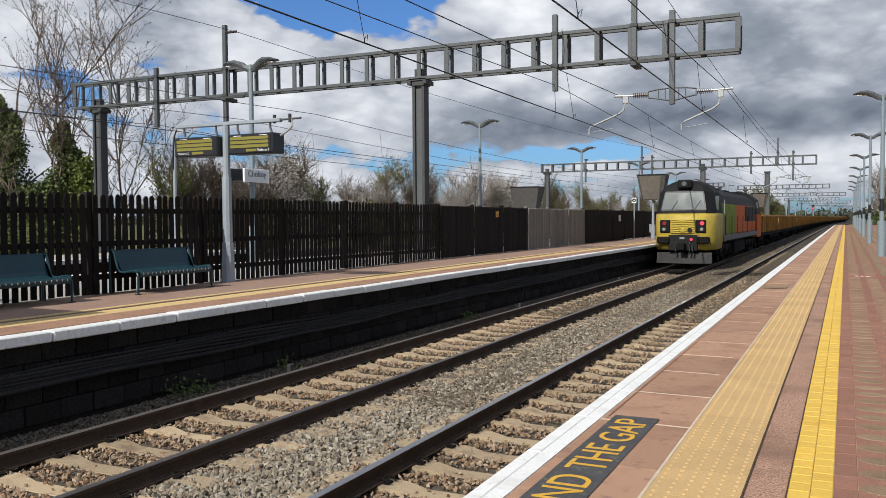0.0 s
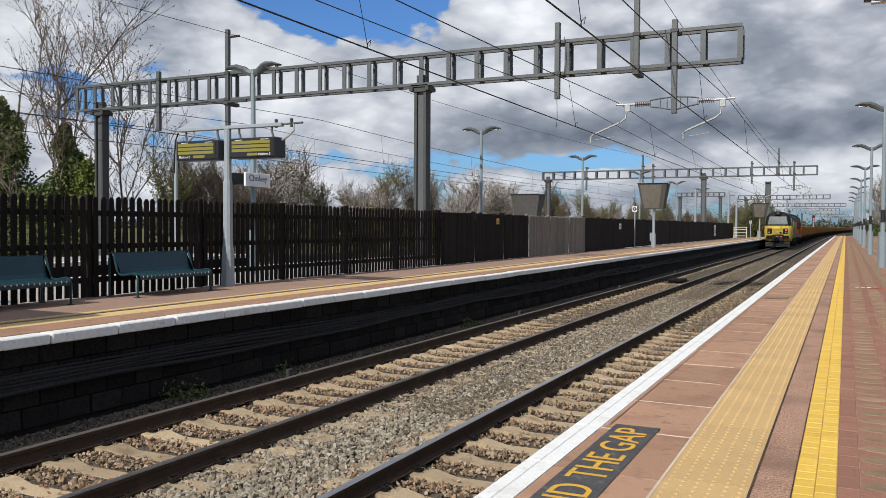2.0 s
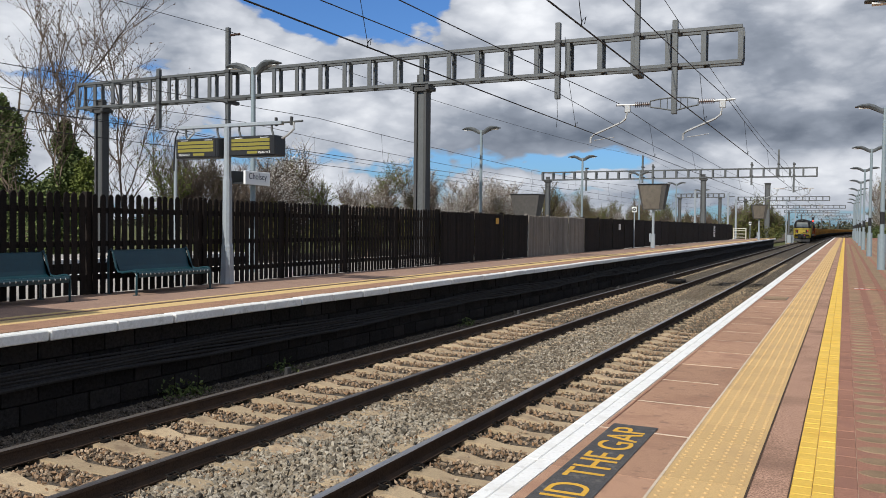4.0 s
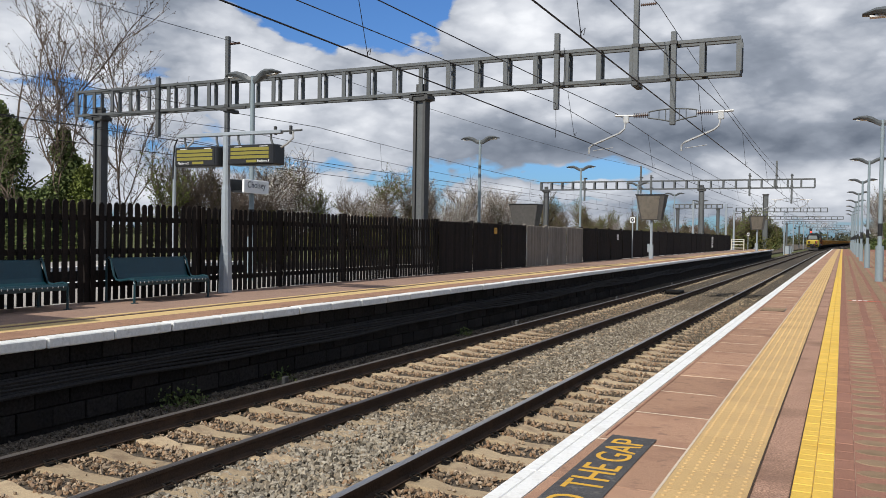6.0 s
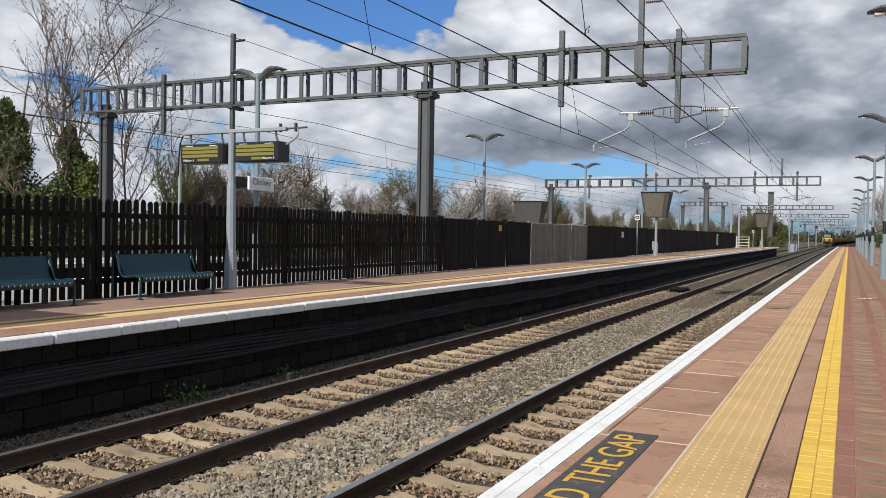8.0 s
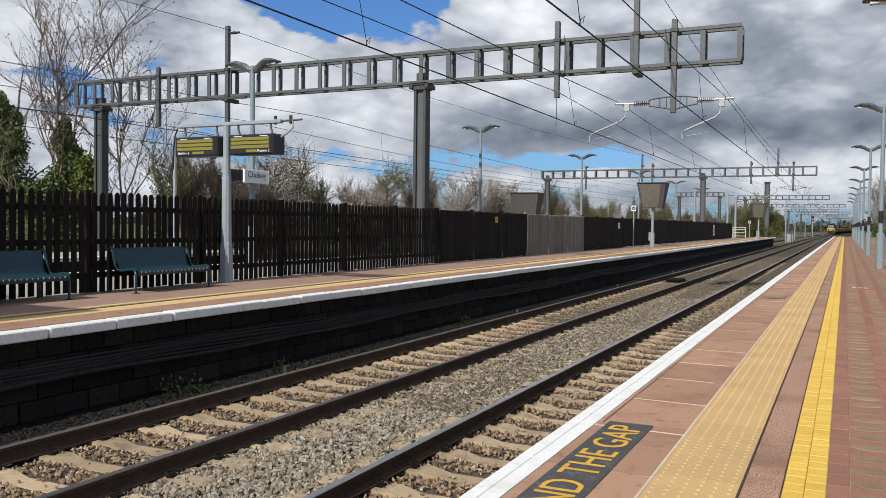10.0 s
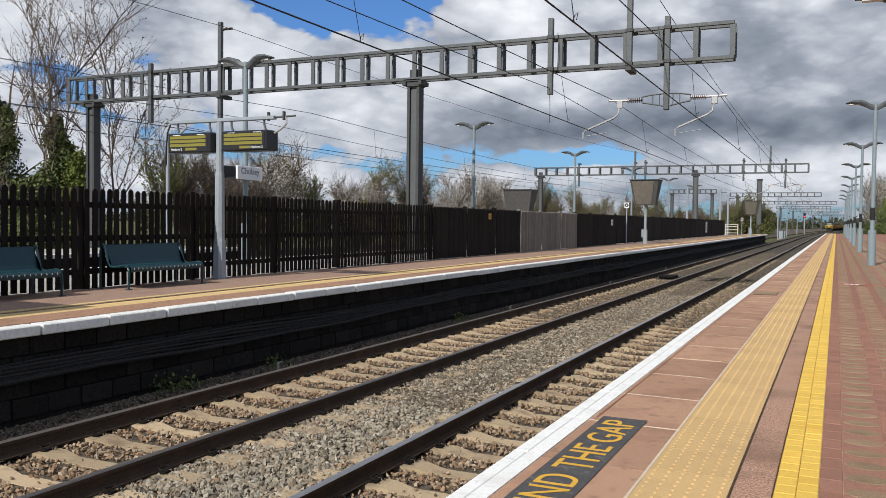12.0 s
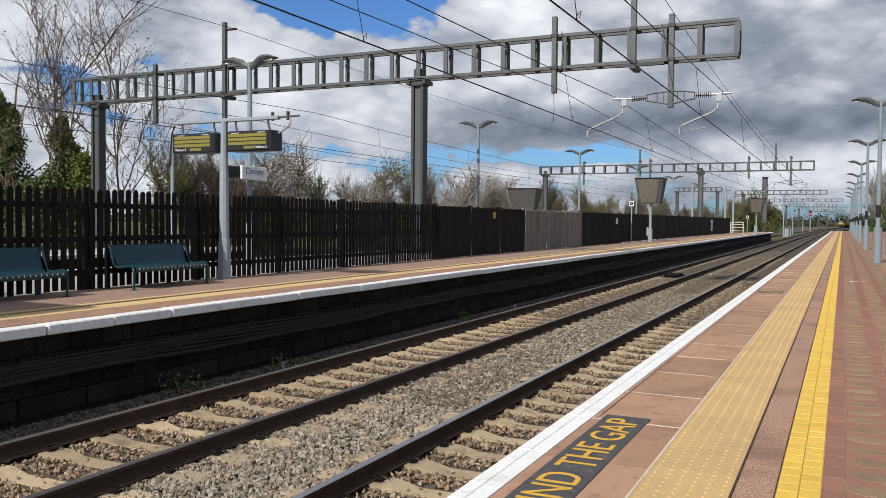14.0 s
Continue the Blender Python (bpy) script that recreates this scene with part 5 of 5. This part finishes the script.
def wagon():
    """An open box wagon; origin at its near end on rail level."""
    w = thing("box_wagon", pose(0, 0, 0), "open yellow box wagon for ballast, on dark bogies", "wagon", "wagons of the freight train")
    L = 13.5
    part("floor", boxed(-1.25, 1.25, 0.35, L, 1.15, 1.3), WAGON, w)
    for s in (-1, 1):
        side = part("side", boxed(min(s * 1.22, s * 1.28), max(s * 1.22, s * 1.28), 0.35, L, 1.15, 2.16), WAGON, w)
        part("top_rail", boxed(min(s * 1.2, s * 1.36), max(s * 1.2, s * 1.36), 0.3, L + 0.05, 2.16, 2.28, 0.015), WAGON, side)
        for k in range(9):
            y = 0.45 + 1.6 * k
            part("rib", boxed(min(s * 1.28, s * 1.37), max(s * 1.28, s * 1.37), y, y + 0.12, 1.1, 2.16), WAGON, side)
        part("solebar", boxed(min(s * 1.05, s * 1.2), max(s * 1.05, s * 1.2), 0.1, L + 0.25, 0.85, 1.15), UNDER, w)
    for y in (0.35, L - 0.06):
        part("end", boxed(-1.22, 1.22, y, y + 0.06, 1.15, 2.24), WAGON, w)
    part("load", boxed(-1.2, 1.2, 0.42, L - 0.07, 1.3, 1.9), BED, w, "grey ballast load")
    for x in (-0.85, 0.85):
        for y in (-0.2, L + 0.1):
            part("buffer", tubed([(x, y, 1.02), (x, y + 0.3, 1.02)], 0.16, 10), UNDER, w)
    part("underframe", boxed(-0.6, 0.6, 0.1, L + 0.25, 0.7, 1.15), UNDER, w)
    bogie(w, 2.3, (-0.9, 0.9))
    bogie(w, 11.2, (-0.9, 0.9))
    return w


WAGONS = [wagon()]
for i in range(1, 26):
    WAGONS.append(copy_thing(WAGONS[0], pose(0, 0, 0)))

# ---- trees and scrub ----
def branches(seed, height, spread, levels, kids, lean=0.1, trunk=0.02, twig=0.008, up=0.35, start=0.25):
    """Segments (start, end, radii) of a bare crown grown from one stem, and the places of its twig tips."""
    rng = random.Random(seed)
    segs, tips = [], []

    def grow(p, d, length, r, lev):
        n = 4 if lev < levels else 3
        q = p
        for i in range(n):
            d = (d + Vector((rng.gauss(0, 0.16), rng.gauss(0, 0.16), rng.gauss(0, 0.08) + up * 0.12))).normalized()
            e = q + d * (length / n)
            r2 = max(r * (1 - 0.7 * (i + 1) / n), twig * 0.7)
            segs.append((q, e, max(r * (1 - 0.7 * i / n), twig * 0.7), r2))
            if lev < levels:
                for _ in range(kids[lev]):
                    if (i + rng.random()) / n > start or lev > 0:
                        side = Vector((rng.gauss(0, 1), rng.gauss(0, 1), rng.gauss(0, 0.5))).normalized()
                        nd = (d * 0.75 + side * spread + Vector((0, 0, up))).normalized()
                        grow(q.lerp(e, rng.random()), nd, length * rng.uniform(0.38, 0.62), max(r * 0.5, twig), lev + 1)
            else:
                tips.append(e)
            q = e
        tips.append(q)

    grow(Vector((0, 0, 0)), Vector((rng.gauss(0, lean), rng.gauss(0, lean), 1)).normalized(), height * 0.72, height * trunk, 0)
    return segs, tips


def branch_mesh(name, segs, material):
    n = len(segs)
    a = np.array([s[0][:] for s in segs])
    b = np.array([s[1][:] for s in segs])
    ra = np.array([s[2] for s in segs])
    rb = np.array([s[3] for s in segs])
    d = b - a
    d /= np.linalg.norm(d, axis=1, keepdims=True) + 1e-9
    ref = np.where(np.abs(d[:, 2:3]) < 0.9, np.array([[0, 0, 1.0]]), np.array([[1.0, 0, 0]]))
    u = np.cross(d, ref)
    u /= np.linalg.norm(u, axis=1, keepdims=True)
    v = np.cross(d, u)
    vs = []
    for base, r in ((a, ra), (b, rb)):
        for k in range(3):
            t = 2 * math.pi * k / 3
            vs.append(base + (u * math.cos(t) + v * math.sin(t)) * r[:, None])
    co = np.stack(vs, 1).reshape(-1, 3)
    q = np.array([(0, 1, 4, 3), (1, 2, 5, 4), (2, 0, 3, 5)])
    f = (q[None] + 6 * np.arange(n)[:, None, None]).reshape(-1, 4)
    me = bpy.data.meshes.new(name)
    me.from_pydata(co, [], f)
    me.materials.append(material)
    return me


def leaf_mesh(name, pts, size, seed, material, per=1, scatter=0.05):
    rng = np.random.default_rng(seed)
    p = np.repeat(np.array([t[:] for t in pts]), per, 0)
    p = p + rng.normal(0, scatter, p.shape)
    n = len(p)
    d1 = rng.normal(size=(n, 3))
    d1 /= np.linalg.norm(d1, axis=1, keepdims=True)
    d2 = np.cross(d1, rng.normal(size=(n, 3)))
    d2 /= np.linalg.norm(d2, axis=1, keepdims=True)
    s = size * rng.uniform(0.6, 1.4, (n, 1))
    co = np.stack([p - d1 * s, p + d2 * s * 0.55, p + d1 * s, p - d2 * s * 0.55], 1).reshape(-1, 3)
    f = np.arange(4 * n).reshape(-1, 4)
    me = bpy.data.meshes.new(name)
    me.from_pydata(co, [], f)
    me.materials.append(material)
    return me


def blob_points(seed, n, rx, ry, z0, z1, lumps=14):
    """Points in an uneven crown made of overlapping lumps."""
    rng = np.random.default_rng(seed)
    out = []
    for k in range(lumps):
        u = rng.uniform(0, 1)
        w = 1 - 0.75 * u
        c = np.array([rng.normal(0, rx * 0.4 * w), rng.normal(0, ry * 0.4 * w), z0 + (z1 - z0) * (0.1 + 0.8 * u)])
        r = rng.uniform(0.25, 0.5) * min(rx, (z1 - z0) * 0.5) * (0.55 + 0.45 * w)
        q = rng.normal(size=(n // lumps, 3))
        q /= np.linalg.norm(q, axis=1, keepdims=True)
        out.append(c + q * r * rng.uniform(0.6, 1.05, (n // lumps, 1)) * np.array([1, 1, 1.15]))
    return np.concatenate(out)


BUD = island_mat("dark_buds", [(0.07, 0.05, 0.04), (0.14, 0.10, 0.07), (0.10, 0.07, 0.05)], grain=3)
BLOSSOM = island_mat("pale_blossom", [(0.55, 0.52, 0.48), (0.42, 0.38, 0.32), (0.62, 0.60, 0.57)], grain=3)


def bare_tree(m, seed, height, label, kids=(3, 3, 2), spread=0.75, twig=0.009, leaf=None, leaf_size=0.05, per=1, up=0.35, trunk=0.014, group="bare trees"):
    t = thing("tree", m, label, "tree", group)
    segs, tips = branches(seed, height, spread, len(kids), kids, twig=twig, up=up, trunk=trunk)
    big = [s for s in segs if s[2] > height * 0.004]
    small = [s for s in segs if s[2] <= height * 0.004]
    link("trunk", branch_mesh("trunk", big, BARK), t)
    link("crown", branch_mesh("crown", small, TWIG), t)
    if leaf is not None:
        link("leaves", leaf_mesh("leaves", tips, leaf_size, seed, leaf, per), t)
    return t


def bush(m, seed, n, rx, ry, h, material, label, size=0.09, name="bush"):
    t = thing(name, m, label, "bush", "bushes")
    link("foliage", leaf_mesh("foliage", blob_points(seed, n, rx, ry, 0.0, h), size, seed, material), t)
    segs, _ = branches(seed, h * 0.95, 0.6, 2, (3, 2), trunk=0.02, twig=0.015)
    link("stem", branch_mesh("stem", segs, BARK), t)
    return t


GZ = -1.42
def ivy_tree(m, seed, n, r, h, material, label, size=0.1):
    """A stem clothed in ivy: ragged lumps that thin out towards the top."""
    t = thing("ivy_tree", m, label, "tree", "ivy-clad trees")
    rng = np.random.default_rng(seed)
    out = []
    lumps = 34
    for k in range(lumps):
        u = (k + rng.uniform(0, 1)) / lumps
        w = r * (1 - u) ** 0.7
        a = rng.uniform(0, 2 * math.pi)
        c = np.array([math.cos(a) * w * rng.uniform(0.2, 0.9), math.sin(a) * w * rng.uniform(0.2, 0.9), h * (0.03 + 0.92 * u)])
        q = rng.normal(size=(n // lumps, 3))
        q /= np.linalg.norm(q, axis=1, keepdims=True)
        out.append(c + q * (0.28 + 0.42 * w) * rng.uniform(0.5, 1.1, (n // lumps, 1)) * np.array([1, 1, 1.3]))
    link("foliage", leaf_mesh("foliage", np.concatenate(out), size, seed, material), t)
    segs, _ = branches(seed, h * 1.1, 0.5, 1, (2,), trunk=0.02, twig=0.012)
    link("stem", branch_mesh("stem", segs, BARK), t)


bare_tree(pose(-39, 32.4, GZ), 11, 14.8, "tall bare tree with fine twigs and dark buds", (3, 2, 2), 0.62, 0.0062, BUD, 0.055, trunk=0.008)
bare_tree(pose(-39, 36.6, GZ), 23, 14.2, "tall bare tree with spreading limbs and dark buds", (3, 2, 2), 0.85, 0.0062, BUD, 0.055, trunk=0.007)
bare_tree(pose(-40, 29.0, GZ), 5, 11.5, "bare tree beside the ivy-clad stems", (2, 2, 2), 0.8, 0.0065, BUD, 0.05, trunk=0.007)
ivy_tree(pose(-41.6, 30.7, GZ), 31, 20000, 2.9, 9.6, IVY, "tall ivy-clad tree tapering to a ragged top")
ivy_tree(pose(-38.7, 32.4, GZ), 32, 13000, 1.75, 8.3, IVY, "ivy-clad stem of a bare tree")
ivy_tree(pose(-37.2, 32.6, GZ), 33, 8000, 1.4, 6.2, LEAF, "yellow-green shrub in front of the ivy", 0.08)
bush(pose(-38.5, 30.0, GZ), 34, 10000, 3.0, 3.0, 5.6, IVY, "dark thicket at the foot of the ivy", 0.1)
bare_tree(pose(-36, 36.5, GZ), 41, 6.0, "young shrub with fresh green leaves", (3, 3, 2), 0.7, 0.008, LEAF, 0.06, 1)
bare_tree(pose(-36, 39.0, GZ), 42, 6.6, "bare multi-stemmed shrub behind the fence", (4, 3, 2), 0.5, 0.008, None)

# scrub along the far side of the line: a few grown shapes, repeated with their own turn and size
KINDS = [bare_tree(pose(-38, 43.0, GZ), 51, 6.4, "bare brown scrub tree", (4, 4, 2), 0.6, 0.010, OLIVE, 0.045, 1, group="lineside scrub"),
         bare_tree(pose(-37, 46.5, GZ), 52, 6.0, "bare grey scrub tree", (4, 3, 3), 0.7, 0.010, None, group="lineside scrub"),
         bare_tree(pose(-36, 50.0, GZ), 53, 6.6, "scrub tree in pale blossom", (4, 4, 2), 0.65, 0.010, BLOSSOM, 0.045, 1, group="lineside scrub"),
         bare_tree(pose(-39, 54.0, GZ), 54, 7.0, "scrub tree with young green leaves", (4, 4, 2), 0.65, 0.010, LEAF, 0.06, 1, group="lineside scrub")]
LOW = bush(pose(-35, 45, GZ), 61, 2600, 2.6, 2.0, 3.4, OLIVE, "low olive scrub with dead stems", 0.10)
rs = random.Random(77)
y = 40.0
while y < 300:
    k = rs.choice([0, 0, 1, 1, 2, 3])
    x = -36 - rs.uniform(-2, 7)
    o = copy_thing(KINDS[k], pose(x, y, GZ, 0, 0, rs.uniform(0, 360)))
    f = rs.uniform(0.7, 1.12)
    if 66 < y < 78 or 100 < y < 125:
        f *= 1.12
    o.scale = (f * rs.uniform(0.9, 1.4), f * rs.uniform(0.9, 1.4), f)
    if rs.random() < 0.8:
        b = copy_thing(LOW, pose(x + 1.5, y + rs.uniform(-1, 1), GZ, 0, 0, rs.uniform(0, 360)))
        b.scale = (1, 1, rs.uniform(0.8, 1.3))
    y += rs.uniform(1.3, 2.6) * (1 + max(0, y - 80) / 90)
# scrub and trees close to the line past the platforms
for x, y, s, k in ((-12.5, 112, 0.8, 3), (-13.5, 120, 0.75, 0), (-15, 128, 0.9, 1), (-14, 140, 0.8, 0), (-16, 155, 0.9, 1), (-14, 170, 0.8, 3), (-17, 190, 1.0, 1), (-15, 215, 0.9, 0), (-18, 240, 1.0, 3), (-20, 280, 1.0, 1)):
    o = copy_thing(KINDS[k], pose(x + bend(y), y, GZ, 0, 0, x * 40))
    o.scale = (s * 1.4, s * 1.4, s)
for x, y, s in ((-10.8, 103, 0.7), (-11.5, 108, 0.9), (-12.5, 114, 1.1), (-13, 122, 1.3), (-13, 132, 1.4), (-14, 146, 1.5), (-14, 165, 1.4), (-15, 185, 1.6), (-16, 215, 1.8), (-18, 250, 2.0)):
    o = copy_thing(LOW, pose(x + bend(y), y, GZ, 0, 0, x * 70))
    o.scale = (s, s, s)
DARK = bush(pose(-16, 150, GZ), 72, 6000, 3.2, 3.2, 5.2, IVY, "dark evergreen thicket beside the line", 0.13, "thicket")
for x, y, s in ((-13.5, 118, 0.6), (-14.5, 126, 0.7), (-15, 138, 0.8), (-15.5, 162, 0.9), (-16, 178, 1.0), (-17, 200, 1.1), (-18, 230, 1.2), (6.2, 142, 0.9), (7.2, 152, 1.2), (9, 180, 1.5), (8.2, 141.5, 1.1)):
    o = copy_thing(DARK, pose(x + (bend(y) if x < 0 else 0), y, GZ, 0, 0, y * 13))
    o.scale = (s, s, s)
BIG = bush(pose(10.5, 130, GZ), 71, 7000, 3.6, 3.6, 7.6, LEAF, "tall leafy hedge tree in spring green", 0.12, "hedge_tree")
for x, y, s in ((6.6, 146, 1.2), (7.0, 158, 1.35), (7.6, 172, 1.3), (8.2, 190, 1.5), (9.0, 212, 1.45), (10.5, 240, 1.7), (12.5, 275, 1.8), (15, 320, 2.0)):
    o = copy_thing(BIG, pose(x + 1.2, y, GZ, 0, 0, y * 7))
    o.scale = (s * 0.8, s * 0.8, s)
    o = copy_thing(KINDS[int(y) % 4], pose(x - 0.4, y + 5, GZ, 0, 0, y * 3))
    o.scale = (s * 1.1, s * 1.1, s * 1.15)
for k, (y, r) in enumerate(((8.3, 0.22), (8.55, 0.14), (10.6, 0.1), (17.4, 0.12))):
    w = thing("weed_tuft", pose(-7.8, y, -1.13), "small green weed growing at the platform wall", "weed", "weeds along the wall")
    link("leaves", leaf_mesh("leaves", np.random.default_rng(k).normal(0, 1, (160, 3)) * np.array([r * 0.4, r * 0.6, r * 0.25]) + np.array([0, 0, r * 0.4]), 0.028, k, IVY), w)
# far woods that close the view
FAR_WOOD = island_mat("far_woodland", [(0.045, 0.047, 0.03), (0.065, 0.062, 0.042), (0.055, 0.06, 0.036)], grain=0.5)
rw = np.random.default_rng(9)
pts = []
for k in range(420):
    a = radians(rw.uniform(-75, 40))
    d = rw.uniform(520, 900)
    h = rw.uniform(5, 10)
    c = np.array([math.sin(a) * d, math.cos(a) * d, GZ])
    q = rw.normal(size=(190, 3)) * np.array([8, 8, h * 0.30]) + np.array([0, 0, h * 0.35])
    pts.append(c + q)
link("far_woods", leaf_mesh("far_woods", np.concatenate(pts), 1.3, 3, FAR_WOOD), kind="stuff", label="distant woodland along the horizon", category="woodland")


def motions():
    """The train draws away at a steady speed, nose last."""
    def ride(ob, lag):
        rows = []
        for k in range(15):
            s = 36.5 + 27.2 * k + lag
            d = (bend(s + 6) - bend(s)) / 6
            rows.append((float(k), pose(TRACKS[0] - 0.09 + bend(s), s, RAIL_Z, 0, 0, -math.degrees(math.atan(d)))))
        walk(ob, rows)
    ride(LOCO, 0.0)
    for i, w in enumerate(WAGONS):
        ride(w, 21.9 + 13.9 * i)


motions()
